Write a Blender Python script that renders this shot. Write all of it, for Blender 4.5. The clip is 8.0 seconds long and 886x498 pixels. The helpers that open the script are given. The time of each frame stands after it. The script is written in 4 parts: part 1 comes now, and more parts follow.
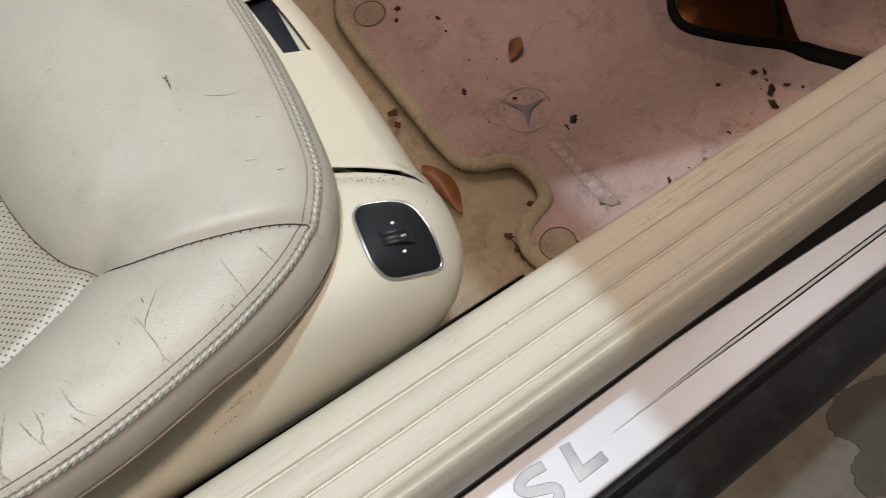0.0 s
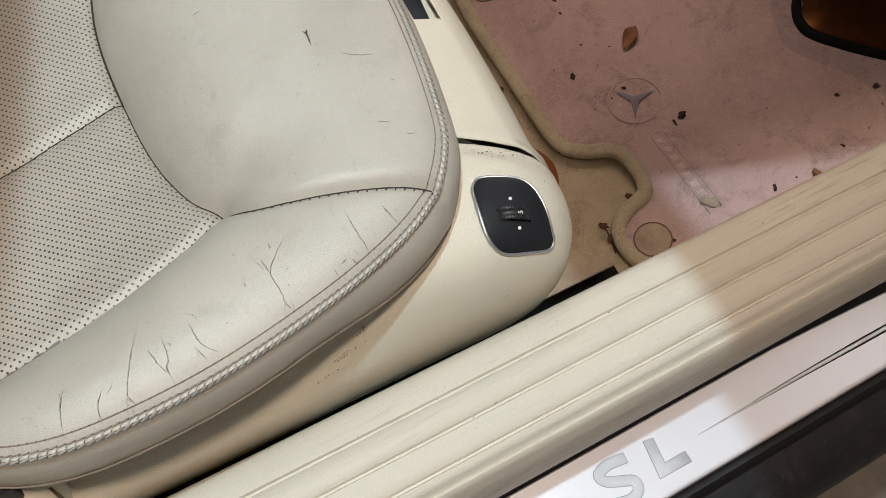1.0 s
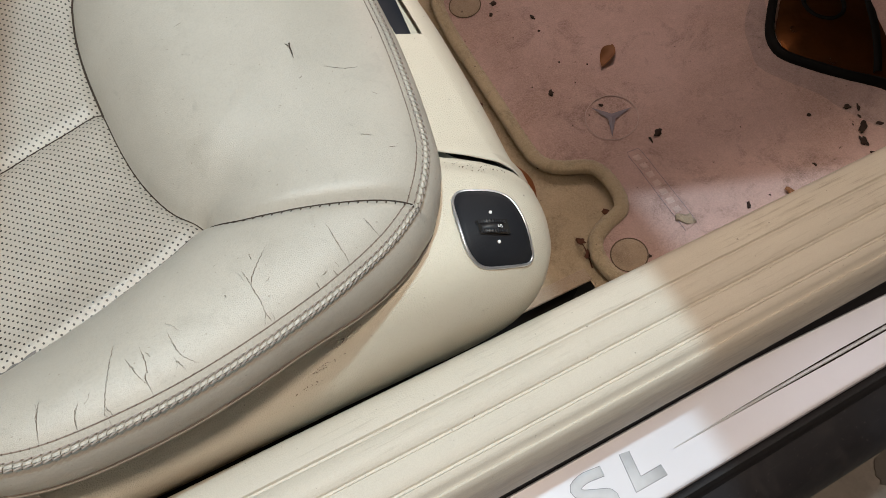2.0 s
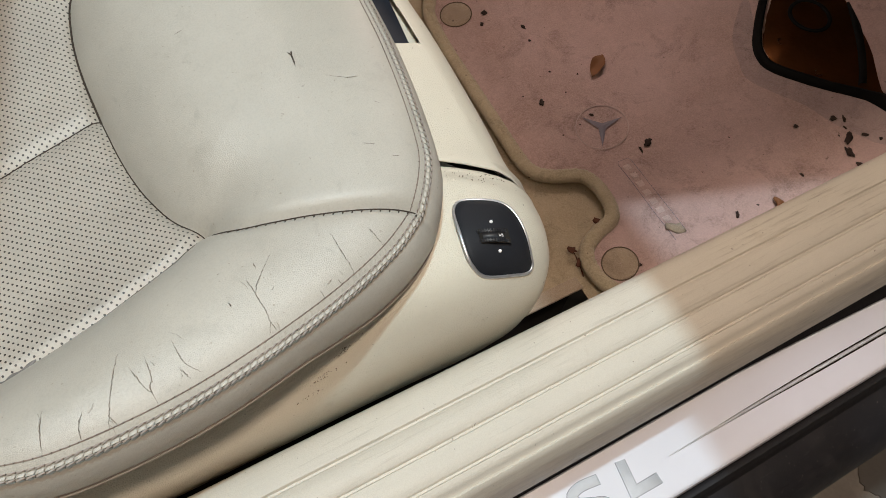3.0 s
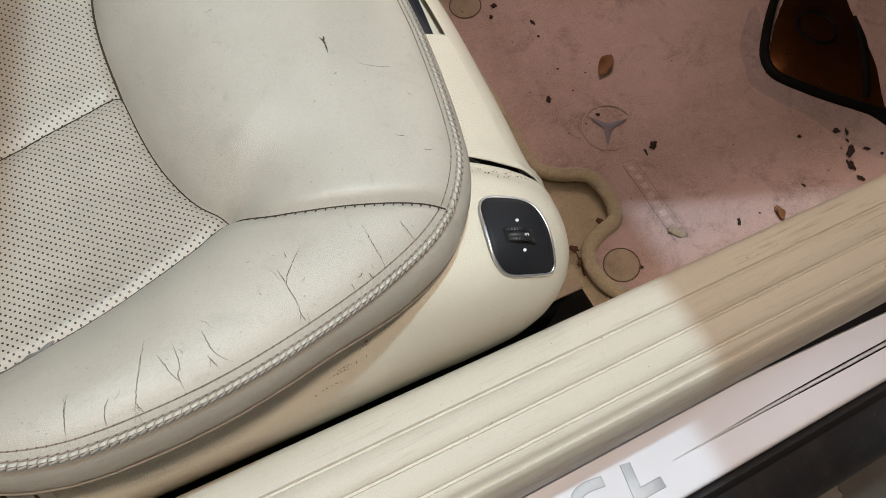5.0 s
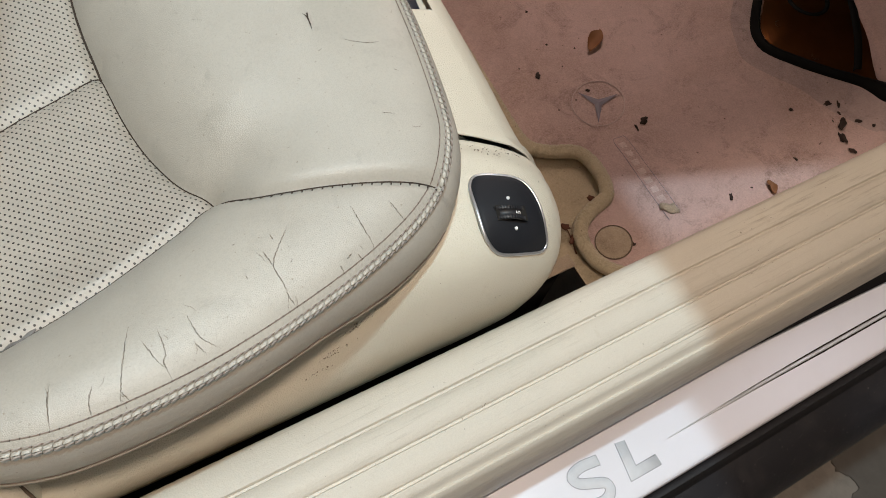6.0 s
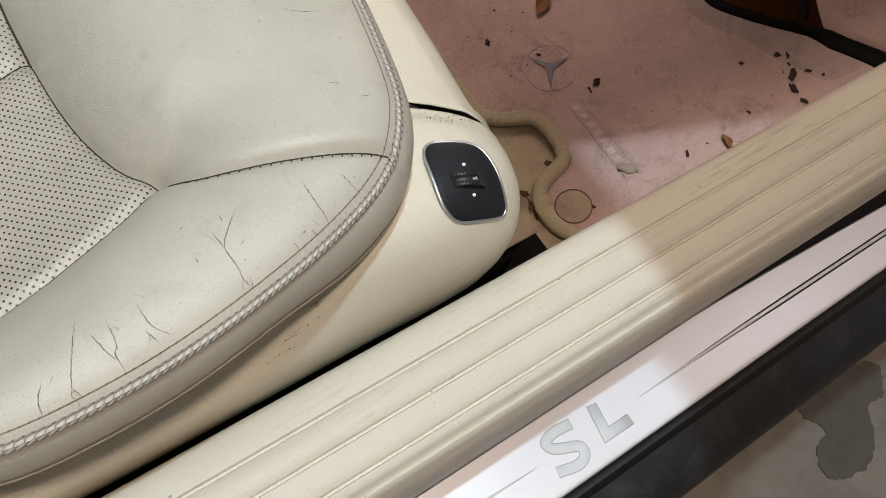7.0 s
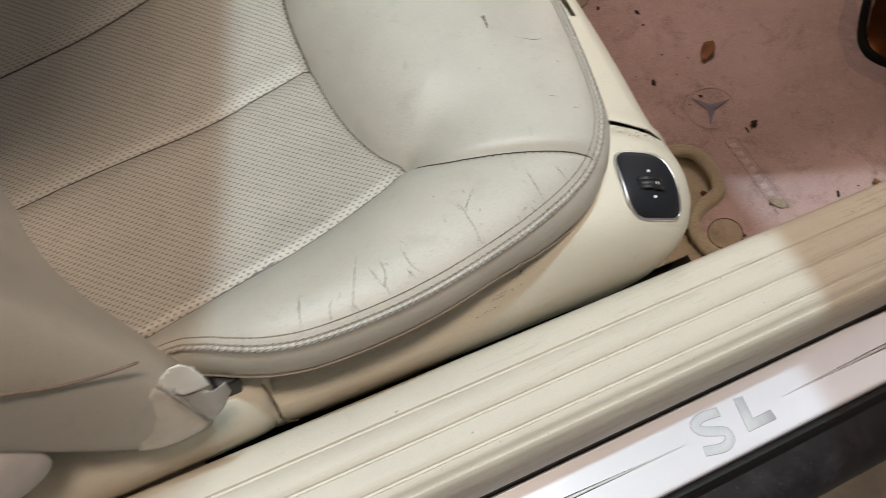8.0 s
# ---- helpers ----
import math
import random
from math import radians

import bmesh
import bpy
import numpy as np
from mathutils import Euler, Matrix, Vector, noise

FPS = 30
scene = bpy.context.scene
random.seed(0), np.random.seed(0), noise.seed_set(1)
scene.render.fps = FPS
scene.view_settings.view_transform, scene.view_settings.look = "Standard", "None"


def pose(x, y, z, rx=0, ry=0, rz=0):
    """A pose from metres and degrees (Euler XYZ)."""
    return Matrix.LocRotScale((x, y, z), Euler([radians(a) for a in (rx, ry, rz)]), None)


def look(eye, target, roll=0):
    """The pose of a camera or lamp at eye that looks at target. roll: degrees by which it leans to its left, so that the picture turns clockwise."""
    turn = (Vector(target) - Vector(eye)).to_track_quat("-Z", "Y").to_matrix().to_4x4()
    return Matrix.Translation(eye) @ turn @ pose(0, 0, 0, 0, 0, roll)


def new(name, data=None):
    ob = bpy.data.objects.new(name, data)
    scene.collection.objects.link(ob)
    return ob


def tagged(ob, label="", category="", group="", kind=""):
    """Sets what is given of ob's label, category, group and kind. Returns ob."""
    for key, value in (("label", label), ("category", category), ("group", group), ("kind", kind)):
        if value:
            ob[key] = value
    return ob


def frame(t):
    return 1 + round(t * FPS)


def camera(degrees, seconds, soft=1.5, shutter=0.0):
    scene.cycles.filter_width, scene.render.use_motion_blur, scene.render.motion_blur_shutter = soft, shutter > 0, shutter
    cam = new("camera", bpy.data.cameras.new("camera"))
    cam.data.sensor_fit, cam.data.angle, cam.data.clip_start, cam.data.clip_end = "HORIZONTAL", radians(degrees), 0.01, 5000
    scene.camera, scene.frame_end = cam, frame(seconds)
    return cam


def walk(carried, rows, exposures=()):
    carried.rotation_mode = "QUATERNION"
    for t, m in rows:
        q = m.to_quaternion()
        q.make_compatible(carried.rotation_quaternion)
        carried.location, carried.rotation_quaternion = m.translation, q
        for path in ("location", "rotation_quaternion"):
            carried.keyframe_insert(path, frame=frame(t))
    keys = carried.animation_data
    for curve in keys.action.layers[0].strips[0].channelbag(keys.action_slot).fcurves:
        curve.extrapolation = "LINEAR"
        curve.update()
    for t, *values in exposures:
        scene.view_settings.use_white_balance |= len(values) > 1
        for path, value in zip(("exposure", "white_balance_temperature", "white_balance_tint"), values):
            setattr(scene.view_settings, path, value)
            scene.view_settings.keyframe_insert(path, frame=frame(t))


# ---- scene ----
cam = camera(55.86, 8.0, soft=0.5, shutter=0.2)
PATH = [
    (0.0, -0.2465, -0.0636, 0.9863, 30.85, -3.47, -36.46),
    (0.2, -0.2546, -0.0614, 0.9850, 30.25, -2.11, -34.46),
    (0.5, -0.2653, -0.0489, 0.9816, 28.91, -2.86, -30.58),
    (1.0, -0.2759, -0.0502, 0.9848, 29.09, -3.12, -28.74),
    (1.5, -0.2764, -0.0523, 0.9860, 29.67, -3.96, -28.80),
    (3.0, -0.2911, -0.0441, 0.9869, 30.68, -6.16, -29.68),
    (3.5, -0.2957, -0.0414, 0.9857, 30.29, -7.64, -29.23),
    (4.0, -0.3004, -0.0404, 0.9839, 30.08, -9.16, -29.24),
    (4.5, -0.3093, -0.0317, 0.9820, 29.70, -9.79, -28.46),
    (4.7, -0.3138, -0.0274, 0.9811, 29.82, -9.54, -28.40),
    (5.8, -0.3174, -0.0199, 0.9793, 28.96, -9.06, -28.96),
    (6.0, -0.3129, -0.0202, 0.9724, 28.57, -9.37, -29.46),
    (6.5, -0.3111, -0.0194, 0.9672, 28.02, -9.95, -31.33),
    (7.0, -0.3085, -0.0209, 0.9610, 27.79, -9.91, -33.93),
    (7.5, -0.3140, -0.0343, 0.9696, 28.10, -9.80, -33.10),
    (7.6, -0.3233, -0.0349, 0.9725, 28.32, -9.66, -32.39),
    (7.7, -0.3434, -0.0411, 0.9875, 28.59, -8.60, -31.02),
    (7.8, -0.3670, -0.0473, 1.0020, 28.78, -7.78, -29.44),
    (7.9, -0.3879, -0.0594, 1.0148, 29.90, -6.05, -27.90),
    (8.0, -0.4046, -0.0675, 1.0271, 29.91, -5.11, -25.69),
]
walk(cam, [(t, pose(x, y, z, rx, ry, rz)) for t, x, y, z, rx, ry, rz in PATH], [(0.0, 0.0), (8.0, 0.0)])

# ---------------------------------------------------------------- light
world = bpy.data.worlds.new("garage_air")
scene.world = world
world.use_nodes = True
world.node_tree.nodes["Background"].inputs["Color"].default_value = (0.9, 0.85, 0.8, 1)
world.node_tree.nodes["Background"].inputs["Strength"].default_value = 0.02


def area_lamp(name, eye, target, sx, sy, watts, colour):
    data = bpy.data.lights.new(name, "AREA")
    data.shape, data.size, data.size_y, data.energy, data.color = "RECTANGLE", sx, sy, watts, colour
    ob = new(name, data)
    ob.matrix_world = look(eye, target)
    return ob


area_lamp("ceiling_lamp", (-0.33, 0.24, 2.42), (-0.33, 0.24, 0.0), 0.035, 0.08, 21.2, (0.63, 0.875, 1.0))
# unseen warm fill, added in place of the room's soft ambient light
area_lamp("warm_fill", (-0.38, -0.22, 2.46), (-0.38, -0.22, 0.0), 0.30, 0.18, 23.2, (1.0, 0.81, 0.65))
area_lamp("strip_lamp", (1.62, 0.95, 2.44), (1.62, 0.95, 0.0), 0.12, 2.4, 16, (0.90, 0.92, 1.0))
# unseen fill under the dashboard slab, added to brighten the floor mat
area_lamp("footwell_fill", (0.22, 0.53, 0.685), (0.18, 0.34, 0.2), 0.20, 0.08, 0.70, (1.0, 0.80, 0.70))


# ---------------------------------------------------------------- materials
class Graph:
    """A short way to wire shader nodes."""

    def __init__(self, name, colour=(0.5, 0.5, 0.5), rough=0.5, metal=0.0):
        self.mat = bpy.data.materials.new(name)
        self.mat.use_nodes = True
        self.nodes, self.links = self.mat.node_tree.nodes, self.mat.node_tree.links
        self.bsdf = self.nodes["Principled BSDF"]
        self.bsdf.inputs["Base Color"].default_value = (*colour, 1)
        self.bsdf.inputs["Roughness"].default_value = rough
        self.bsdf.inputs["Metallic"].default_value = metal
        self.coord = self.nodes.new("ShaderNodeTexCoord").outputs["Object"]

    def put(self, socket, value):
        if hasattr(value, "is_output"):
            self.links.new(value, socket)
        elif isinstance(value, tuple) and len(value) == 3 and socket.type == "RGBA":
            socket.default_value = (*value, 1)
        else:
            socket.default_value = value

    def noise(self, scale, detail=4.0, rough=0.55, stretch=None, distort=0.0):
        n = self.nodes.new("ShaderNodeTexNoise")
        n.inputs["Scale"].default_value, n.inputs["Detail"].default_value = scale, detail
        n.inputs["Roughness"].default_value, n.inputs["Distortion"].default_value = rough, distort
        v = self.coord
        if stretch:
            m = self.nodes.new("ShaderNodeMapping")
            m.inputs["Scale"].default_value = stretch
            self.links.new(v, m.inputs["Vector"])
            v = m.outputs["Vector"]
        self.links.new(v, n.inputs["Vector"])
        return n.outputs["Fac"]

    def cells(self, scale, feature="F1", out="Distance", rand=1.0):
        n = self.nodes.new("ShaderNodeTexVoronoi")
        n.feature = feature
        n.inputs["Scale"].default_value, n.inputs["Randomness"].default_value = scale, rand
        self.links.new(self.coord, n.inputs["Vector"])
        return n.outputs[out]

    def ramp(self, fac, lo, hi, a=(0, 0, 0), b=(1, 1, 1)):
        n = self.nodes.new("ShaderNodeValToRGB")
        n.color_ramp.elements[0].position, n.color_ramp.elements[1].position = lo, hi
        n.color_ramp.elements[0].color, n.color_ramp.elements[1].color = (*a, 1), (*b, 1)
        self.links.new(fac, n.inputs["Fac"])
        return n.outputs["Color"]

    def mix(self, fac, a, b, blend="MIX"):
        n = self.nodes.new("ShaderNodeMix")
        n.data_type, n.blend_type = "RGBA", blend
        self.put(n.inputs["Factor"], fac)
        self.put(n.inputs[6], a)
        self.put(n.inputs[7], b)
        return n.outputs[2]

    def math(self, op, a, b=0.0, c=0.0):
        n = self.nodes.new("ShaderNodeMath")
        n.operation = op
        for i, value in enumerate((a, b, c)):
            self.put(n.inputs[i], value)
        return n.outputs[0]

    def axes(self):
        n = self.nodes.new("ShaderNodeSeparateXYZ")
        self.links.new(self.coord, n.inputs[0])
        return n.outputs

    def colour(self, value):
        self.put(self.bsdf.inputs["Base Color"], value)

    def rough(self, value):
        self.put(self.bsdf.inputs["Roughness"], value)

    def bump(self, height, distance=0.001, strength=1.0):
        n = self.nodes.new("ShaderNodeBump")
        n.inputs["Strength"].default_value, n.inputs["Distance"].default_value = strength, distance
        self.links.new(height, n.inputs["Height"])
        if self.bsdf.inputs["Normal"].is_linked:
            self.links.new(self.bsdf.inputs["Normal"].links[0].from_socket, n.inputs["Normal"])
        self.links.new(n.outputs["Normal"], self.bsdf.inputs["Normal"])


HOLE_A, HOLE_B = (0.00488, 0.00017), (0.00207, -0.00213)


def leather(name, tone, perforated=False):
    g = Graph(name, tone, 0.42)
    broad = g.ramp(g.noise(9, 5, 0.6), 0.3, 0.75)
    c = g.mix(broad, tuple(0.86 * v for v in tone), tuple(min(1, 1.06 * v) for v in tone))
    stain = g.ramp(g.noise(26, 6, 0.7), 0.56, 0.78)
    c = g.mix(g.math("MULTIPLY", stain, 0.36), c, (0.28, 0.255, 0.21))
    smudge = g.ramp(g.noise(75, 6, 0.72, distort=0.5), 0.6, 0.74)
    c = g.mix(g.math("MULTIPLY", smudge, 0.30), c, (0.22, 0.205, 0.18))
    speck = g.ramp(g.noise(420, 2, 0.5), 0.71, 0.76)
    c = g.mix(g.math("MULTIPLY", speck, 0.5), c, (0.20, 0.15, 0.09))
    grain = g.cells(1000, "DISTANCE_TO_EDGE")
    g.bump(g.ramp(grain, 0.0, 0.22), 0.00010, 0.6)
    g.bump(g.noise(700, 3, 0.6), 0.00014, 0.5)
    g.bump(g.noise(60, 4), 0.0010, 0.3)
    c = g.mix(g.math("MULTIPLY", g.ramp(g.noise(800, 3, 0.65), 0.45, 0.60), 0.10), c, (0.20, 0.18, 0.15))
    if perforated:
        x, y = g.axes()[0], g.axes()[1]
        (ax, ay), (bx, by) = HOLE_A, HOLE_B
        det = ax * by - ay * bx
        u = g.math("ADD", g.math("MULTIPLY", x, by / det), g.math("MULTIPLY", y, -bx / det))
        w = g.math("ADD", g.math("MULTIPLY", x, -ay / det), g.math("MULTIPLY", y, ax / det))
        u = g.math("SUBTRACT", g.math("FRACT", g.math("ADD", u, 50.0)), 0.5)
        w = g.math("SUBTRACT", g.math("FRACT", g.math("ADD", w, 50.0)), 0.5)
        dx = g.math("ADD", g.math("MULTIPLY", u, ax), g.math("MULTIPLY", w, bx))
        dy = g.math("ADD", g.math("MULTIPLY", u, ay), g.math("MULTIPLY", w, by))
        d = g.math("SQRT", g.math("ADD", g.math("MULTIPLY", dx, dx), g.math("MULTIPLY", dy, dy)))
        size = g.math("ADD", 0.00056, g.math("MULTIPLY", g.noise(260, 2), 0.00016))
        hole = g.math("LESS_THAN", d, size)
        c = g.mix(hole, c, (0.016, 0.010, 0.007))
        g.bump(g.math("SUBTRACT", 1.0, hole), 0.0006, 0.3)
    g.colour(c)
    g.bsdf.inputs["Specular IOR Level"].default_value = 0.7
    g.rough(g.math("ADD", 0.36, g.math("MULTIPLY", broad, 0.16)))
    return g.mat


def moulded(name, tone, grain_size=850, rough=0.5, scuffed=False, relief=0.00026):
    g = Graph(name, tone, rough)
    broad = g.ramp(g.noise(7, 5, 0.62), 0.3, 0.72)
    c = g.mix(broad, tuple(0.92 * v for v in tone), tuple(min(1, 1.03 * v) for v in tone))
    dirt = g.ramp(g.noise(48, 7, 0.75), 0.6, 0.8)
    c = g.mix(g.math("MULTIPLY", dirt, 0.3), c, (0.33, 0.24, 0.14))
    speck = g.ramp(g.noise(300, 2, 0.5), 0.735, 0.77)
    c = g.mix(g.math("MULTIPLY", speck, 0.6), c, (0.12, 0.08, 0.05))
    g.colour(c)
    if scuffed:
        streak = g.ramp(g.noise(1, 6, 0.7, (18, 420, 420)), 0.54, 0.66)
        area = g.ramp(g.noise(6, 3, 0.5), 0.42, 0.6)
        c = g.mix(g.math("MULTIPLY", g.math("MULTIPLY", streak, area), 0.5), c, (0.26, 0.21, 0.16))
        g.colour(c)
        lip = g.ramp(g.axes()[1], 0.026, 0.034, (1, 1, 1), (0, 0, 0))
        scrape = g.ramp(g.noise(1, 7, 0.75, (26, 240, 240), 0.4), 0.42, 0.62)
        c = g.mix(g.math("MULTIPLY", g.math("MULTIPLY", scrape, lip), 0.38), c, (0.30, 0.275, 0.255))
        fine = g.ramp(g.noise(1500, 2, 0.6), 0.40, 0.60)
        c = g.mix(g.math("MULTIPLY", fine, 0.12), c, (0.36, 0.31, 0.25))
        g.colour(c)
        g.bump(g.noise(1, 4, 0.6, (60, 900, 900)), 0.0003, 0.25)
    g.bump(g.ramp(g.cells(grain_size, "SMOOTH_F1"), 0.1, 0.75), relief, 0.7)
    g.bump(g.noise(grain_size * 2.2, 2, 0.5), 0.25 * relief, 0.5)
    return g.mat


def carpet(name, tone, dirt_tone, fuzz=520):
    g = Graph(name, tone, 0.95)
    broad = g.ramp(g.noise(8, 6, 0.65, distort=0.6), 0.38, 0.72)
    c = g.mix(g.math("MULTIPLY", broad, 0.85), tone, dirt_tone)
    patch = g.ramp(g.noise(21, 7, 0.75, distort=0.8), 0.52, 0.68)
    c = g.mix(g.math("MULTIPLY", patch, 0.75), c, tuple(0.6 * v for v in dirt_tone))
    c = g.mix(g.math("MULTIPLY", g.ramp(g.noise(70, 5, 0.7), 0.5, 0.7), 0.35), c, tuple(min(1, 1.3 * v) for v in tone))
    c = g.mix(g.math("MULTIPLY", g.ramp(g.noise(fuzz, 3, 0.7), 0.38, 0.66), 0.45), c, tuple(1.3 * v for v in tone))
    speck = g.ramp(g.noise(160, 3, 0.6), 0.70, 0.74)
    c = g.mix(g.math("MULTIPLY", speck, 0.7), c, (0.06, 0.035, 0.025))
    g.colour(c)
    g.bump(g.noise(fuzz, 4, 0.75), 0.0020, 0.9)
    g.bump(g.noise(60, 4, 0.6), 0.003, 0.4)
    g.bsdf.inputs["Sheen Weight"].default_value = 0.25
    return g.mat


def plain(name, tone, rough=0.5, metal=0.0, grain=0.0, size=300):
    g = Graph(name, tone, rough, metal)
    v = g.ramp(g.noise(30, 5), 0.3, 0.7)
    g.colour(g.mix(v, tuple(0.82 * t for t in tone), tuple(min(1, 1.1 * t) for t in tone)))
    if grain:
        g.bump(g.noise(size, 3), grain, 0.6)
    return g.mat


LEATHER = leather("seat_leather", (0.535, 0.502, 0.44))
PERFORATED = leather("perforated_leather", (0.48, 0.438, 0.378), True)
THREAD = plain("seam_thread", (0.26, 0.205, 0.17), 0.8)
ROPE = plain("taupe_thread", (0.37, 0.33, 0.295), 0.75)
CRACK = plain("split_leather", (0.14, 0.112, 0.085), 0.9)
TRIM = moulded("cream_plastic", (0.685, 0.635, 0.525), 1150, 0.50, False, 0.0003)
SILL = moulded("cream_vinyl", (0.66, 0.61, 0.525), 1100, 0.55, True, 0.00015)
WHEEL = plain("wheel_black", (0.018, 0.018, 0.021), 0.5)
BLACK = plain("black_plastic", (0.015, 0.016, 0.020), 0.6, 0, 0.0002, 700)
RUBBER = plain("black_rubber", (0.012, 0.011, 0.013), 0.6, 0, 0.0006, 120)


def dusty_black(name):
    g = Graph(name, (0.012, 0.011, 0.013), 0.6)
    dust = g.ramp(g.noise(26, 8, 0.72, distort=0.5), 0.50, 0.78)
    c = g.mix(g.math("MULTIPLY", dust, 0.35), (0.011, 0.010, 0.013), (0.075, 0.066, 0.066))
    scratch = g.ramp(g.noise(1, 6, 0.7, (30, 420, 420), 0.8), 0.64, 0.70)
    c = g.mix(g.math("MULTIPLY", scratch, 0.35), c, (0.11, 0.10, 0.10))
    speck = g.ramp(g.noise(330, 2, 0.5), 0.71, 0.74)
    g.colour(g.mix(g.math("MULTIPLY", speck, 0.5), c, (0.15, 0.13, 0.12)))
    g.rough(g.math("ADD", 0.55, g.math("MULTIPLY", dust, 0.3)))
    g.bump(g.noise(120, 4), 0.0005, 0.5)
    return g.mat


ROCKER = dusty_black("scuffed_black_plastic")
# near-black for dark steel, grooves and the shade inside gaps
DEEP = plain("dark_cavity", (0.012, 0.010, 0.008), 0.9)
BLACK.node_tree.nodes["Principled BSDF"].inputs["Specular IOR Level"].default_value = 0.25
WHITE = plain("white_print", (0.85, 0.85, 0.85), 0.5)
SATIN = plain("satin_metal", (0.72, 0.72, 0.74), 0.38, 0.9)
BADGE = plain("brushed_badge", (0.69, 0.70, 0.74), 0.7, 0.0, 0.0005, 600)
BADGE_EDGE = plain("badge_outline", (0.36, 0.36, 0.40), 0.6)
EMBOSS = plain("grey_emboss", (0.23, 0.205, 0.25), 0.7)
EMBOSS_RING = plain("pale_emboss", (0.57, 0.45, 0.43), 0.9)
CHROME = plain("bright_chrome", (0.90, 0.90, 0.90), 0.32, 0.7, 0.0002, 900)
CARPET = carpet("tan_carpet", (0.49, 0.40, 0.28), (0.33, 0.25, 0.155))
MAT = carpet("dusty_pink_pile", (0.545, 0.385, 0.365), (0.36, 0.235, 0.19))
BINDING = carpet("khaki_binding", (0.50, 0.42, 0.29), (0.33, 0.265, 0.175), 500)
FASTENER = carpet("tan_fastener", (0.43, 0.34, 0.25), (0.33, 0.24, 0.17), 700)
WINDOW = plain("dark_blue_gloss", (0.015, 0.018, 0.026), 0.35)
# dark tone for dirt, and for the shaded step between the trims
DIRT_AND_SHADE = plain("dirt_and_shade", (0.14, 0.10, 0.07), 0.95)
LEAF = plain("dry_leaf", (0.24, 0.085, 0.03), 0.45)
DEBRIS = plain("dark_debris", (0.03, 0.016, 0.012), 0.9)
COPPER = plain("bronze_panel", (0.085, 0.032, 0.011), 0.36, 1.0, 0.002, 40)
JET = plain("jet_black_rubber", (0.004, 0.004, 0.004), 0.7)
JET.node_tree.nodes["Principled BSDF"].inputs["Specular IOR Level"].default_value = 0.12
GREY_PILE = carpet("grey_worn_pile", (0.44, 0.325, 0.31), (0.28, 0.195, 0.18))
WEBBING = plain("cream_webbing", (0.82, 0.80, 0.75), 0.8, 0, 0.0004, 400)


def woven(name, tone, dirt):
    g = Graph(name, tone, 0.85)
    rib = g.math("SINE", g.math("MULTIPLY", g.math("ADD", g.axes()[0], g.math("MULTIPLY", g.axes()[2], 0.5)), 4200.0))
    c = g.mix(g.math("MULTIPLY", g.ramp(g.noise(90, 5, 0.7), 0.4, 0.7), 0.6), tone, dirt)
    g.colour(g.mix(g.math("MULTIPLY", g.math("ADD", rib, 1.0), 0.14), c, tuple(0.5 * v for v in tone)))
    g.bump(rib, 0.0003, 0.7)
    return g.mat


WEB = woven("ribbed_webbing", (0.76, 0.71, 0.63), (0.60, 0.54, 0.46))
GREY_WEB = woven("soiled_webbing", (0.60, 0.57, 0.54), (0.40, 0.38, 0.37))
LEVER = plain("pale_lever", (0.56, 0.53, 0.52), 0.5)
FILM = plain("torn_grey_film", (0.19, 0.18, 0.17), 0.7, 0, 0.0005, 300)
WALL = plain("garage_plaster", (0.75, 0.70, 0.66), 0.9)


def plate_material():
    g = Graph("polished_sill_steel", (0.80, 0.78, 0.79), 0.3, 0.3)
    g.rough(g.math("ADD", 0.30, g.math("MULTIPLY", g.noise(14, 4), 0.12)))
    g.bump(g.noise(500, 2, 0.5, (0.02, 1, 1)), 0.00008, 0.4)
    smear = g.ramp(g.noise(30, 5, 0.6), 0.55, 0.8)
    g.colour(g.mix(g.math("MULTIPLY", smear, 0.3), (0.90, 0.89, 0.95), (0.82, 0.81, 0.86)))
    return g.mat


def concrete_material():
    g = Graph("garage_concrete", (0.22, 0.19, 0.16), 0.8)
    c = g.mix(g.ramp(g.noise(6, 6, 0.65), 0.35, 0.7), (0.16, 0.135, 0.11), (0.27, 0.235, 0.20))
    c = g.mix(g.math("MULTIPLY", g.ramp(g.noise(40, 6, 0.7), 0.5, 0.75), 0.5), c, (0.11, 0.09, 0.075))
    g.colour(c)
    g.bump(g.noise(90, 5), 0.002, 0.5)
    return g.mat


PLATE, CONCRETE = plate_material(), concrete_material()
WET = plain("damp_stain", (0.095, 0.08, 0.066), 0.6, 0, 0.001, 90)


# ---------------------------------------------------------------- mesh helpers
def link(name, bm, material, parent=None, label="", smooth=True):
    bmesh.ops.recalc_face_normals(bm, faces=bm.faces)
    mesh = bpy.data.meshes.new(name)
    bm.to_mesh(mesh)
    bm.free()
    mesh.materials.append(material)
    if smooth:
        mesh.polygons.foreach_set("use_smooth", [True] * len(mesh.polygons))
    ob = new(name, mesh)
    ob.parent = parent
    if label:
        ob["label"] = label
    return ob


def part(name, bm, material, parent, label="", smooth=True):
    return link(name, bm, material, parent, label, smooth)


def thing(name, label, category, group="", kind=""):
    return tagged(new(name), label, category, group, kind)


def sharp(ob, degrees=35):
    """Keep hard edges hard."""
    bm = bmesh.new()
    bm.from_mesh(ob.data)
    for e in bm.edges:
        e.smooth = len(e.link_faces) == 2 and e.calc_face_angle(0) < radians(degrees)
    bm.to_mesh(ob.data)
    bm.free()
    return ob


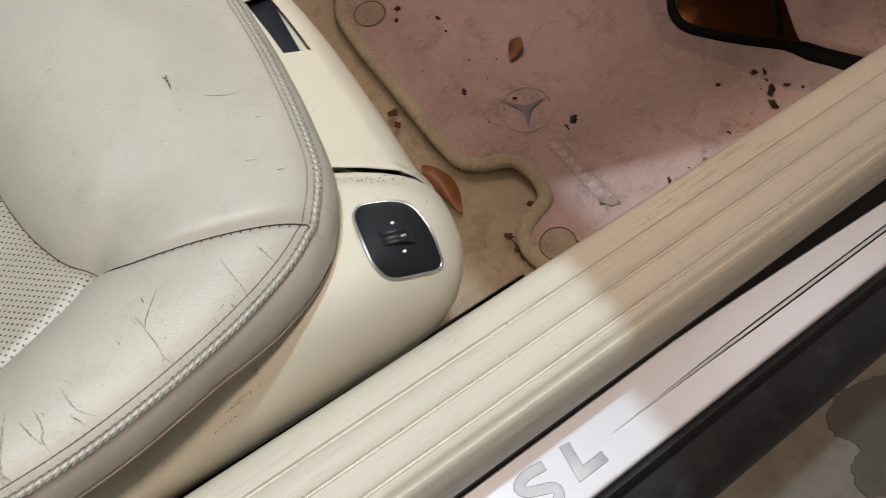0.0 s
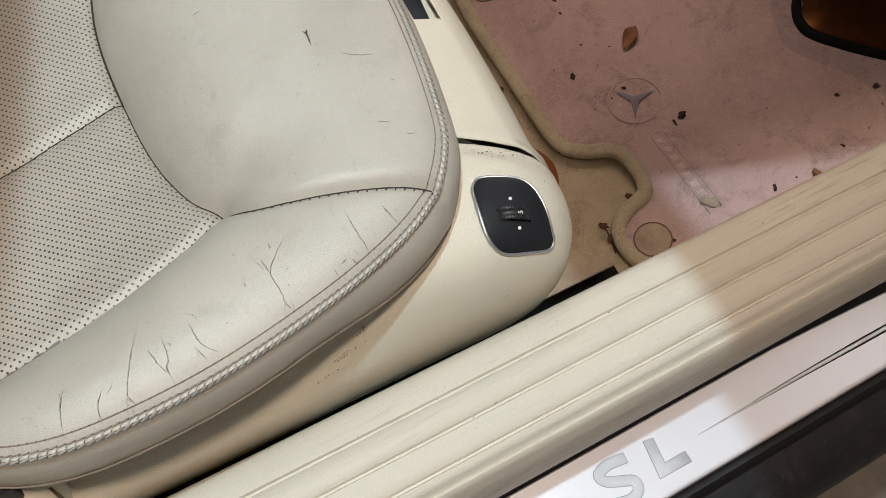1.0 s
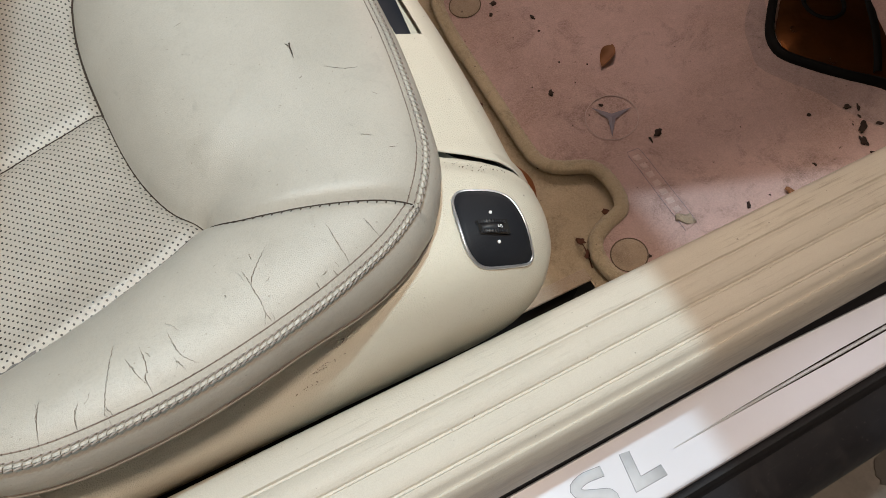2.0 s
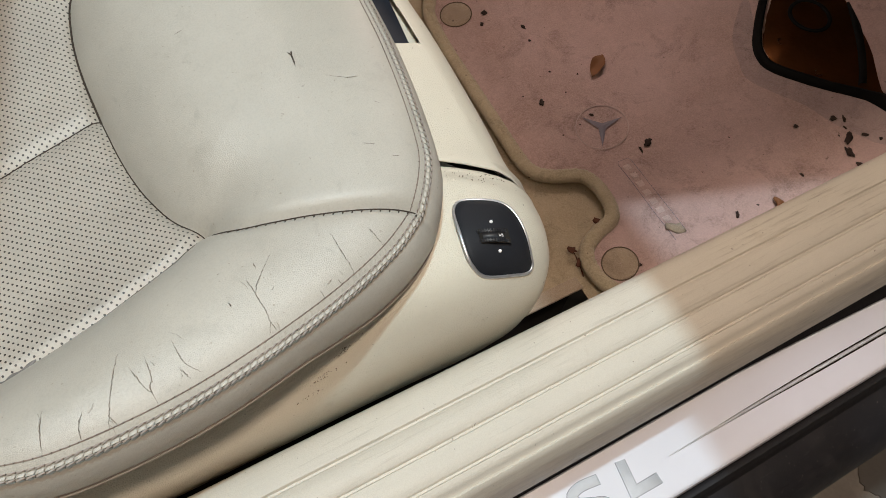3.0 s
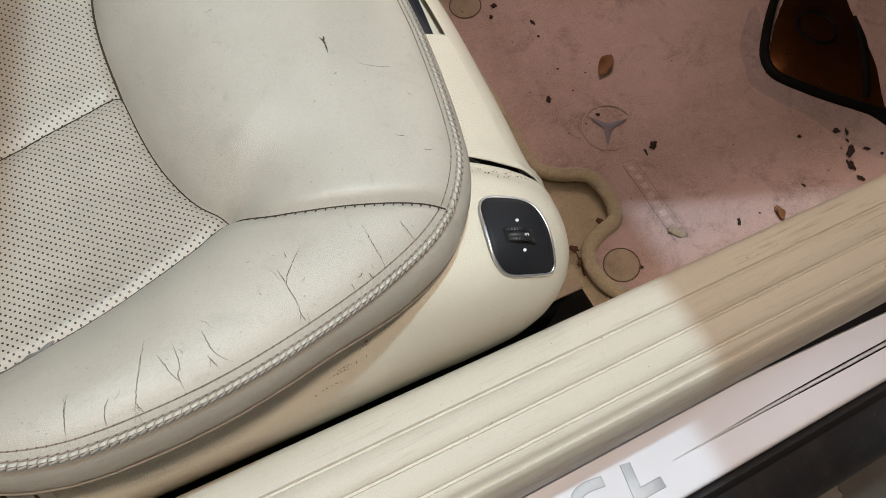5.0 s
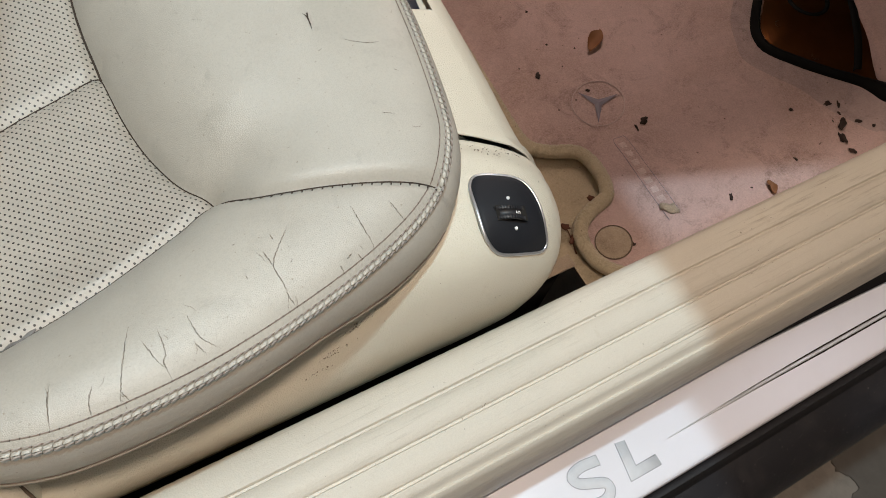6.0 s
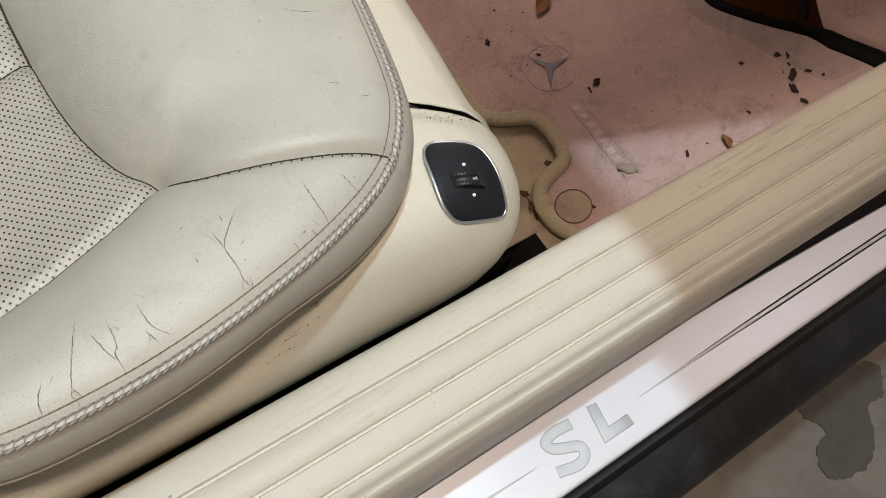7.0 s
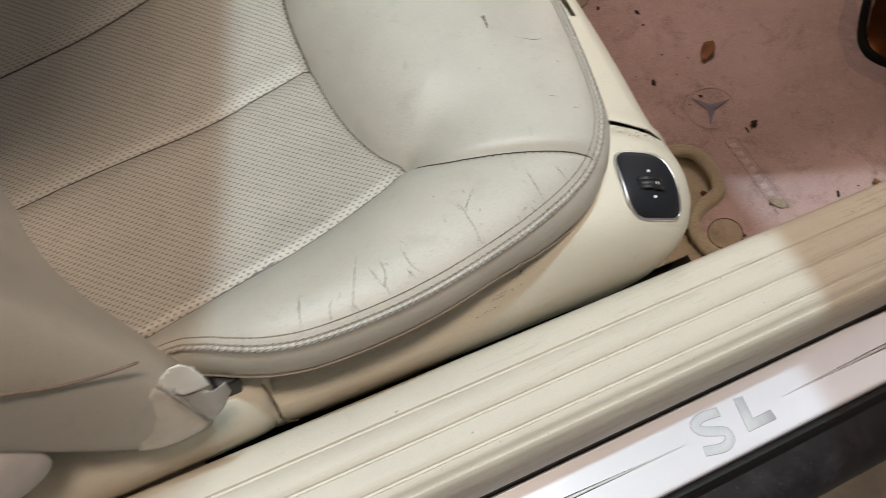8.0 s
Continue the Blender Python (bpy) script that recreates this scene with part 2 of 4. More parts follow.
def grid(rows, close_u=False):
    """A bmesh skin over rows of points."""
    bm = bmesh.new()
    vs = [[bm.verts.new(p) for p in row] for row in rows]
    n = len(rows[0])
    for a, b in zip(vs, vs[1:]):
        for i in range(n if close_u else n - 1):
            j = (i + 1) % n
            quad = (a[i], a[j], b[j], b[i])
            if len(set(quad)) == 4:
                bm.faces.new(quad)
    bmesh.ops.remove_doubles(bm, verts=bm.verts, dist=1e-5)
    return bm


def spline(points, n, closed=False):
    """n points at even spacing along a smooth curve through the points."""
    p = np.array(points, float)
    m = len(p)
    out = []
    for i in range(m if closed else m - 1):
        if closed:
            a, b, c, d = p[(i - 1) % m], p[i], p[(i + 1) % m], p[(i + 2) % m]
        else:
            b, c = p[i], p[i + 1]
            a = p[i - 1] if i else 2 * b - c
            d = p[i + 2] if i + 2 < m else 2 * c - b
        for k in range(24):
            t = k / 24
            out.append(0.5 * (2 * b + (c - a) * t + (2 * a - 5 * b + 4 * c - d) * t * t + (3 * b - a - 3 * c + d) * t ** 3))
    out.append(p[0] if closed else p[-1])
    out = np.array(out)
    run = np.concatenate([[0], np.cumsum(np.linalg.norm(np.diff(out, axis=0), axis=1))])
    s = np.linspace(0, run[-1], n + 1)[:-1] if closed else np.linspace(0, run[-1], n)
    return np.stack([np.interp(s, run, out[:, k]) for k in range(out.shape[1])], 1)


def tube(path, radius, sides=8, closed=False, flat=1.0, jitter=0.0):
    """A round bar along a path."""
    path = [Vector(p) for p in path]
    rows, n = [], len(path)
    for i, p in enumerate(path):
        t = (path[(i + 1) % n] - path[i - 1]) if closed else path[min(i + 1, n - 1)] - path[max(i - 1, 0)]
        side = t.cross(Vector((0, 0, 1)))
        side = side.normalized() if side.length > 1e-9 else Vector((1, 0, 0))
        up = side.cross(t).normalized()
        r = radius * (1 + jitter * math.sin(7.3 * i) * math.sin(2.1 * i))
        rows.append([p + side * (r * math.cos(a)) + up * (r * flat * math.sin(a)) for a in [math.tau * k / sides for k in range(sides)]])
    if closed:
        rows.append(rows[0])
    bm = grid(rows, True)
    if not closed:
        for row in (rows[0], rows[-1]):
            near = [min(bm.verts, key=lambda v: (v.co - q).length_squared) for q in row]
            if len(set(near)) == len(near):
                bm.faces.new(near)
    return bm


def extrude_profile(profile, x0, x1, steps=2):
    """A strip along x with the section (y, z)."""
    return grid([[(x, y, z) for y, z in profile] for x in np.linspace(x0, x1, steps)])


def box(x0, x1, y0, y1, z0, z1, bevel=0.0):
    bm = bmesh.new()
    bmesh.ops.create_cube(bm, size=1)
    for v in bm.verts:
        v.co = Vector((x0 + (v.co.x + 0.5) * (x1 - x0), y0 + (v.co.y + 0.5) * (y1 - y0), z0 + (v.co.z + 0.5) * (z1 - z0)))
    if bevel:
        bmesh.ops.bevel(bm, geom=bm.edges[:], offset=bevel, segments=3, profile=0.5, affect="EDGES")
    return bm


def slab(outline, lift, thick, bevel=0.0):
    """A plate with an outline in plan; lift(x, y) gives the height of its top."""
    bm = bmesh.new()
    f = bm.faces.new([bm.verts.new((x, y, 0)) for x, y in outline])
    low = bmesh.ops.extrude_face_region(bm, geom=[f])
    top = [v for v in low["geom"] if isinstance(v, bmesh.types.BMVert)]
    top_set = set(top)
    for v in bm.verts:
        v.co.z = lift(v.co.x, v.co.y) - (0 if v in top_set else thick)
    if bevel:
        edges = [e for e in bm.edges if e.verts[0] in top_set and e.verts[1] in top_set]
        bmesh.ops.bevel(bm, geom=edges, offset=bevel, segments=3, profile=0.5, affect="EDGES")
    return bm


def floor_z(x, y=0.0):
    return 0.2321 + 0.2061 * x


# ---------------------------------------------------------------- the garage
tagged(link("ground", box(-3.2, 3.4, -3.0, 3.4, -0.1, 0.0), CONCRETE, smooth=False), "grey-brown stained concrete garage floor beside the car", "floor", kind="structure")
for n, dims in (("wall_south", (-3.2, 3.4, -3.1, -3.0, 0, 2.5)), ("wall_north", (-3.2, 3.4, 3.4, 3.5, 0, 2.5)), ("wall_west", (-3.3, -3.2, -3.0, 3.4, 0, 2.5)), ("wall_east", (3.4, 3.5, -3.0, 3.4, 0, 2.5))):
    tagged(link(n, box(*dims), WALL, smooth=False), "plain painted garage wall around the car", "wall", kind="structure")
tagged(link("ceiling", box(-3.3, 3.5, -3.1, 3.5, 2.5, 2.6), WALL, smooth=False), "plain painted garage ceiling above the car", "ceiling", kind="structure")


def ragged(points, seed, size):
    rnd = random.Random(seed)
    return [(x + rnd.uniform(-size, size), y + rnd.uniform(-size, size)) for x, y in spline(points, 90, True)]


for k, pts in enumerate((
        [(0.455, -0.088), (0.505, -0.103), (0.545, -0.124), (0.520, -0.158), (0.486, -0.158), (0.466, -0.188), (0.428, -0.212), (0.385, -0.205), (0.366, -0.190), (0.378, -0.162), (0.411, -0.147), (0.396, -0.122), (0.410, -0.095)],
        [(0.60, -0.10), (0.68, -0.12), (0.72, -0.18), (0.66, -0.21), (0.61, -0.17)])):
    tagged(link("oil_stain", slab(ragged(pts, k, 0.0028), lambda x, y: 0.0022, 0.0018), WET, smooth=False), "dark damp oil stain on the concrete floor", "stain", "stains on the concrete")

# ---------------------------------------------------------------- door sill
X0, X1 = -1.15, 1.25


def groove(y, z, w=0.0017, d=0.0019):
    return [(y + w, z), (y + 0.75 * w, z - 0.3 * d), (y + 0.4 * w, z - d), (y - 0.4 * w, z - d), (y - 0.75 * w, z - 0.3 * d), (y - w, z)]


sill_profile = [(0.110, 0.20), (0.111, 0.44), (0.1112, 0.462), (0.1105, 0.478), (0.1082, 0.4890), (0.104, 0.4955), (0.0965, 0.4985), (0.089, 0.4995)]
sill_profile += groove(0.0843, 0.4995) + [(0.074, 0.5)] + groove(0.0648, 0.4995) + [(0.055, 0.4998)] + groove(0.0456, 0.4992)
sill_profile += [(0.041, 0.4985), (0.0385, 0.497), (0.0368, 0.4925), (0.0355, 0.4918), (0.0342, 0.4928), (0.0325, 0.4915), (0.0308, 0.487), (0.0302, 0.4855), (0.0285, 0.482), (0.0268, 0.474), (0.0266, 0.472), (0.0252, 0.466), (0.0246, 0.455), (0.0246, 0.444), (0.0256, 0.437), (0.029, 0.432), (0.045, 0.430)]
sill = link("door_sill_trim", extrude_profile(sill_profile, X0, X1, 60), SILL)
tagged(sharp(sill, 50), "cream moulded vinyl door sill trim with three grooves, scuffed and dirty", "door sill")


def plate_inner(x):
    return 0.0284 - 0.0144 * min(1, max(0, (x - 0.09) / 0.3)) ** 1.2


def plate_outer(x):
    return -0.0255 - 0.004 * max(0, x - 0.15)


rows = []
for x in np.linspace(X0, X1, 90):
    a, b = plate_inner(x), plate_outer(x)
    rows.append([(x, a, 0.392), (x, a, 0.3985), (x, a - 0.0012, 0.4)] + [(x, a + (b - a) * k, 0.4) for k in (0.03, 0.06, 0.35, 0.65, 0.92, 0.955)] + [(x, b + 0.0016, 0.3998), (x, b + 0.0004, 0.3988), (x, b, 0.397), (x, b - 0.0006, 0.388)])
sill_plate = thing("sill_plate", "polished light metal door sill plate with raised lettering and chrome strips", "sill plate")
sharp(part("plate", grid(rows), PLATE, sill_plate, smooth=True), 50)


def lancet(x0, x1, y, half, z):
    """A low, tapering rib along x, pointed at x0."""
    out = []
    for x in np.linspace(x0, x1, 40):
        k = min(1, abs(x - x0) / 0.16) ** 0.75
        w = 0.0003 + half * k
        c = y(x)
        out.append([(x, c - w, z), (x, c - 0.45 * w, z + 0.0012 * k + 0.0001), (x, c, z + 0.0006 * k + 0.0001), (x, c + 0.45 * w, z + 0.0012 * k + 0.0001), (x, c + w, z)])
    return grid(out)


part("strip_groove", lancet(-0.002, X1 - 0.02, lambda x: 0.0005 - 0.012 * max(0, x - 0.1), 0.0029, 0.3996), DEEP, sill_plate, "dark groove around the strip")
part("strip_groove", lancet(-0.096, X0 + 0.02, lambda x: 0.0 - 0.028 * (x + 0.098), 0.0029, 0.3996), DEEP, sill_plate, "dark groove around the strip")
part("chrome_strip", lancet(0.0, X1 - 0.02, lambda x: 0.0005 - 0.012 * max(0, x - 0.1), 0.0013, 0.4006), CHROME, sill_plate, "tapering bright chrome strip")
part("chrome_strip", lancet(-0.098, X0 + 0.02, lambda x: 0.0 - 0.028 * (x + 0.098), 0.0013, 0.4006), CHROME, sill_plate, "tapering bright chrome strip")


def stroke(path, half, z, h=0.0009):
    """A raised flat bar that follows a path in plan."""
    p = np.array(path, float)
    rows = []
    for i in range(len(p)):
        t = p[min(i + 1, len(p) - 1)] - p[max(i - 1, 0)]
        n = np.array([-t[1], t[0]]) / np.linalg.norm(t)
        k = 1.0
        if 0 < i < len(p) - 1:
            a, b = p[i] - p[i - 1], p[i + 1] - p[i]
            k = 1 / max(0.6, math.cos(0.5 * math.acos(max(-1, min(1, a @ b / np.linalg.norm(a) / np.linalg.norm(b))))))
        w = half * k
        rows.append([(*(p[i] + n * w), z), (*(p[i] + n * (w - 0.0006)), z + h), (*(p[i] - n * (w - 0.0006)), z + h), (*(p[i] - n * w), z)])
    bm = grid(rows)
    for row in (rows[0], rows[-1]):
        near = [min(bm.verts, key=lambda v: (v.co - Vector(q)).length_squared) for q in row]
        bm.faces.new(near)
    return bm


l_path = [(-0.0350, 0.0152), (-0.0389, -0.0085), (-0.0160, -0.0087)]
s_path = spline([(-0.0570, 0.0118), (-0.0720, 0.0134), (-0.0812, 0.0105), (-0.0795, 0.0045), (-0.0705, 0.0000), (-0.0612, -0.0045), (-0.0615, -0.0108), (-0.0700, -0.0142), (-0.0865, -0.0106)], 40)
for path, half in ((l_path, 0.0039), (s_path, 0.0036)):
    letter = part("badge_letter", stroke(path, half, 0.4003, 0.0006), BADGE, sill_plate, "raised satin metal badge letter")
    part("letter_outline", stroke(path, half + 0.00045, 0.4001, 0.0003), BADGE_EDGE, letter, "dark outline of the letter")

# black seal and rocker cover outside the plate
tagged(link("door_gap_seal", extrude_profile([(0.034, 0.425), (0.03, 0.41), (0.03, 0.391), (-0.03, 0.3905), (-0.03, 0.36)], X0, X1, 4), RUBBER), "black rubber seal below the sill trim", "seal")
rocker_profile = [(-0.0262, 0.37), (-0.0266, 0.3905), (-0.0285, 0.3935), (-0.0315, 0.3935), (-0.0335, 0.389), (-0.034, 0.379), (-0.037, 0.3735), (-0.045, 0.371), (-0.058, 0.367), (-0.068, 0.3595), (-0.0745, 0.348), (-0.0775, 0.334), (-0.079, 0.318), (-0.0775, 0.30), (-0.069, 0.285), (-0.05, 0.27), (-0.05, 0.15), (0.0, 0.14)]
rocker = thing("rocker_cover", "black plastic rocker cover below the sill plate, dusty and scuffed", "rocker cover")
sharp(part("seal_lip", extrude_profile(rocker_profile[:7], X0, X1, 40), RUBBER, rocker, "raised black rubber lip"), 60)
sharp(part("cover_body", extrude_profile(rocker_profile[6:], X0, X1, 40), ROCKER, rocker), 60)

# ---------------------------------------------------------------- car floor
def carpet_row(x):
    return [(x, y, floor_z(x) - 0.01) for y in np.linspace(0.208, 0.72, 20)] + [(x, 0.76, floor_z(x) + 0.02), (x, 0.79, 0.45), (x, 0.84, 0.55), (x, 1.0, 0.58)]


def carpet_edge(x):
    return [(x, 0.1115, floor_z(x) + 0.06), (x, 0.1125, floor_z(x) + 0.02), (x, 0.120, floor_z(x) - 0.004), (x, 0.14, floor_z(x) - 0.009), (x, 0.17, floor_z(x) - 0.01)]


bm = grid([carpet_edge(x) + carpet_row(x) for x in np.linspace(0.104, 0.62, 24)])
rear = grid([carpet_row(x) for x in np.linspace(-1.1, 0.104, 40)])
rear_mesh = bpy.data.meshes.new("rear_carpet")
rear.to_mesh(rear_mesh)
rear.free()
bm.from_mesh(rear_mesh)
bpy.data.meshes.remove(rear_mesh)
bmesh.ops.remove_doubles(bm, verts=bm.verts, dist=1e-5)
tagged(link("carpet_floor", bm, CARPET), "tan car carpet in the footwell, stained and dusty", "carpet", kind="structure")
# near-black box added so the cavity under the rail reads as shade
tagged(link("cavity_shade_box", box(-1.15, 0.62, 0.10, 0.21, 0.06, 0.10), DEEP, smooth=False), "near-black box that puts shade under the seat rail", "car body", kind="structure")
tagged(link("car_side", box(-1.15, 1.25, 0.1125, 0.122, 0.1, 0.2), DEEP, smooth=False), "dark body side below the carpet", "car body", kind="structure")

# ---------------------------------------------------------------- floor mat
edge = [(0.166, 0.640), (0.154, 0.611), (0.139, 0.585), (0.132, 0.528), (0.130, 0.467), (0.128, 0.414), (0.126, 0.362), (0.129, 0.337), (0.144, 0.320), (0.172, 0.302), (0.178, 0.272), (0.170, 0.245), (0.147, 0.238), (0.128, 0.228), (0.120, 0.208), (0.124, 0.181), (0.145, 0.158), (0.19, 0.148)]
rim = spline(edge, 150)
outline = [tuple(p) for p in rim] + [(0.30, 0.146), (0.45, 0.146), (0.60, 0.15), (0.60, 0.60), (0.45, 0.655), (0.25, 0.66)]
floor_mat = thing("floor_mat", "dusty pink pile floor mat with khaki bound edge, littered with debris", "floor mat")


def fill_grid(outline, lift, cell):
    """A finely divided sheet inside an outline."""
    bm = bmesh.new()
    bm.faces.new([bm.verts.new((x, y, 0)) for x, y in outline])
    lo, hi = np.min(outline, 0), np.max(outline, 0)
    for axis in (0, 1):
        for c in np.arange(lo[axis] + cell, hi[axis], cell):
            co = [0, 0, 0]
            no = [0, 0, 0]
            co[axis], no[axis] = c, 1
            bmesh.ops.bisect_plane(bm, geom=bm.verts[:] + bm.edges[:] + bm.faces[:], plane_co=co, plane_no=no)
    for v in bm.verts:
        v.co.z = lift(v.co.x, v.co.y)
    return bm


def mat_z(x, y):
    return floor_z(x) + 0.0015 * noise.noise((x * 14, y * 14, 0.3)) + 0.0007 * noise.noise((x * 50, y * 50, 1.3))


def resample_plan(c, n):
    run = np.concatenate([[0], np.cumsum(np.linalg.norm(np.diff(c, axis=0), axis=1))])
    s = np.linspace(0, run[-1], n)
    return np.stack([np.interp(s, run, c[:, 0]), np.interp(s, run, c[:, 1])], 1)


part("mat_body", fill_grid(outline, mat_z, 0.012), MAT, floor_mat)
part("binding", tube([(x, y, floor_z(x) + 0.0005) for x, y in resample_plan(rim, 420)], 0.0083, 10, flat=0.8, jitter=0.05), BINDING, floor_mat, "khaki fabric edge binding")


def disc(cx, cy, r, z, h, n=40, dome=0.2):
    rows = [[(cx + k * r * math.cos(a), cy + k * r * math.sin(a), z(cx + k * r * math.cos(a), 0) + dz) for a in np.linspace(0, math.tau, n, endpoint=False)] for k, dz in ((1.0, -0.004), (1.0, h * 0.6), (0.95, h), (0.6, h * (1 + dome)), (0.02, h * (1 + dome)))]
    return grid(rows, True)


for cx, cy in ((0.1665, 0.5705), (0.147, 0.1965)):
    fastener = part("fastener", disc(cx, cy, 0.0180, floor_z, 0.0016, dome=0.05), FASTENER, floor_mat, "round tan mat fastener")
    part("groove", tube([(cx + 0.0186 * math.cos(a), cy + 0.0186 * math.sin(a), floor_z(cx + 0.0186 * math.cos(a)) + 0.0012) for a in np.linspace(0, math.tau, 40, endpoint=False)], 0.0007, 6, True), DIRT_AND_SHADE, fastener, "dirty round groove")
ring = [(0.2230 + 0.0286 * math.cos(a), 0.3440 + 0.0286 * math.sin(a), floor_z(0.2230 + 0.0286 * math.cos(a)) + 0.0012) for a in np.linspace(0, math.tau, 48, endpoint=False)]
part("badge_ring", tube(ring, 0.00045, 6, True), EMBOSS_RING, floor_mat, "faint embossed ring")
for k in range(3):
    a = radians(-2 + 120 * k)
    c, s = math.cos(a), math.sin(a)
    bm = bmesh.new()
    pts = [(0.0255 * c, 0.0255 * s), (0.0045 * math.cos(a + 1.05), 0.0045 * math.sin(a + 1.05)), (0.0, 0.0), (0.0045 * math.cos(a - 1.05), 0.0045 * math.sin(a - 1.05))]
    vs = [bm.verts.new((0.2230 + x, 0.3440 + y, floor_z(0.2230 + x) + (0.0032 if i == 2 else 0.0016))) for i, (x, y) in enumerate(pts)]
    bm.faces.new((vs[0], vs[1], vs[2]))
    bm.faces.new((vs[0], vs[2], vs[3]))
    part("badge_spoke", bm, EMBOSS, floor_mat, "raised badge spoke", False)

lab = [(0.2115, 0.2985), (0.2260, 0.2960), (0.2250, 0.1920), (0.2095, 0.1890)]
part("woven_label", fill_grid(lab, lambda x, y: mat_z(x, y) + 0.0009, 0.006), MAT, floor_mat, "embossed pile label strip")
LABEL = carpet("pale_thread", (0.64, 0.50, 0.48), (0.54, 0.41, 0.39))
border = [(x, y, mat_z(x, y) + 0.0008) for x, y in resample_plan(np.array([lab[3], lab[0], lab[1], lab[2]]), 40)]
part("label_edge", tube(border, 0.0003, 5), EMBOSS, floor_mat, "fine stitched edge of the label")
for k in range(7):
    a, b = Vector((0.2175, 0.293)), Vector((0.2165, 0.208))
    c = a.lerp(b, (k + 0.5) / 7)
    d = (b - a).normalized()
    n = Vector((-d.y, d.x))
    quad = [c + d * u + n * w for u, w in ((-0.0038, -0.0035), (0.0030, -0.0035), (0.0038, 0.0035), (-0.0030, 0.0035))]
    part("label_bar", slab([tuple(q) for q in quad], lambda x, y: mat_z(x, y) + 0.0017, 0.001, 0.0003), LABEL, floor_mat, "pale raised bar")


def lump(cx, cy, size, seed, stretch=1.0, turn=0.0):
    """A ragged crumb on the floor."""
    rnd = random.Random(seed)
    bm = bmesh.new()
    bmesh.ops.create_icosphere(bm, subdivisions=2, radius=1)
    ph = [rnd.uniform(0, 9) for _ in range(3)]
    for v in bm.verts:
        k = max(0.25, 1 + 0.8 * noise.noise(v.co * 1.7 + Vector(ph)) + 0.5 * noise.noise(v.co * 4.1 + Vector(ph)))
        x, y = v.co.x * stretch * k, v.co.y * k
        v.co = Vector((cx + size * (x * math.cos(turn) - y * math.sin(turn)), cy + size * (x * math.sin(turn) + y * math.cos(turn)), floor_z(cx) + size * 0.35 * (v.co.z * k + 0.7)))
    return bm


for k, (cx, cy, r, st) in enumerate((
        (0.197, 0.5539, 0.0035, 1.2), (0.1853, 0.5411, 0.0022, 1.5), (0.2239, 0.5107, 0.0022, 1.6), (0.2197, 0.4898, 0.0018, 1), (0.2152, 0.4388, 0.0014, 1), (0.24, 0.4192, 0.001, 1),
        (0.2156, 0.4049, 0.001, 1), (0.1723, 0.426, 0.0009, 1), (0.1849, 0.4071, 0.0032, 1.7), (0.1823, 0.3582, 0.0009, 1), (0.2227, 0.3639, 0.0017, 1.5), (0.2539, 0.3013, 0.0036, 1.9),
        (0.2424, 0.298, 0.0013, 3.5), (0.1238, 0.3335, 0.0018, 1.3), (0.1637, 0.1848, 0.0018, 1.5), (0.28, 0.1794, 0.002, 2.2), (0.3648, 0.1825, 0.0016, 1.6), (0.3982, 0.2336, 0.0022, 1.3),
        (0.4344, 0.1921, 0.0040, 2.2), (0.4231, 0.1782, 0.0035, 1.8), (0.4226, 0.16, 0.0028, 1.6), (0.4377, 0.2203, 0.0028, 2.0), (0.446, 0.214, 0.0020, 2.6), (0.440, 0.204, 0.0016, 1.8), (0.452, 0.186, 0.0022, 2.2), (0.462, 0.174, 0.0016, 1.7), (0.428, 0.200, 0.0010, 1.5), (0.3051, 0.1773, 0.0010, 2.4), (0.205, 0.36, 0.0008, 1), (0.33, 0.26, 0.0009, 1))):
    tagged(link("debris", lump(cx, cy, r, k, st, 0.9 * k), DEBRIS), "small dark crumb of dirt on the floor mat", "debris", "crumbs on the floor mat")
RUST = plain("rust_brown_bits", (0.10, 0.035, 0.018), 0.9)
for k, (cx, cy, r, st) in enumerate(((0.1082, 0.4373, 0.0045, 1.3), (0.1034, 0.4212, 0.003, 1.4), (0.1146, 0.2352, 0.0035, 1.4), (0.1129, 0.2200, 0.0022, 3.0), (0.1541, 0.2496, 0.0032, 1.3))):
    tagged(link("leaf_fragment", lump(cx, cy, r, 80 + k, st, 1.3 * k), RUST), "crumbled brown leaf fragment on the carpet", "leaf", "leaf fragments")


twig_path = spline([(0.1135, 0.2400, 0.2520), (0.1165, 0.2330, 0.2520), (0.1163, 0.2250, 0.2500), (0.1150, 0.2160, 0.2480), (0.1120, 0.2065, 0.2480)], 14)
tagged(link("twig", tube([tuple(p) for p in twig_path], 0.0007, 6, jitter=0.3), RUST), "thin curved brown twig on the tan carpet", "twig")


def leaf(tip, stem, half, curl, bend=0.0):
    """A dry leaf with a midrib, curled along its length."""
    a, b = Vector(tip), Vector(stem)
    d = b - a
    n = Vector((-d.y, d.x)).normalized()
    rows = []
    for u in np.linspace(0, 1, 22):
        w = half * (math.sin(math.pi * u ** 0.85) ** 0.8 + 0.02)
        c = a + d * u + n * (bend * math.sin(math.pi * u))
        row = []
        for v in np.linspace(-1, 1, 9):
            p = c + n * (w * v)
            row.append((p.x, p.y, floor_z(p.x) - 0.007 + curl * (v * v) * math.sin(math.pi * u) + 0.001 * math.sin(9 * u + 2 * v) + 0.003))
        rows.append(row)
    return grid(rows)


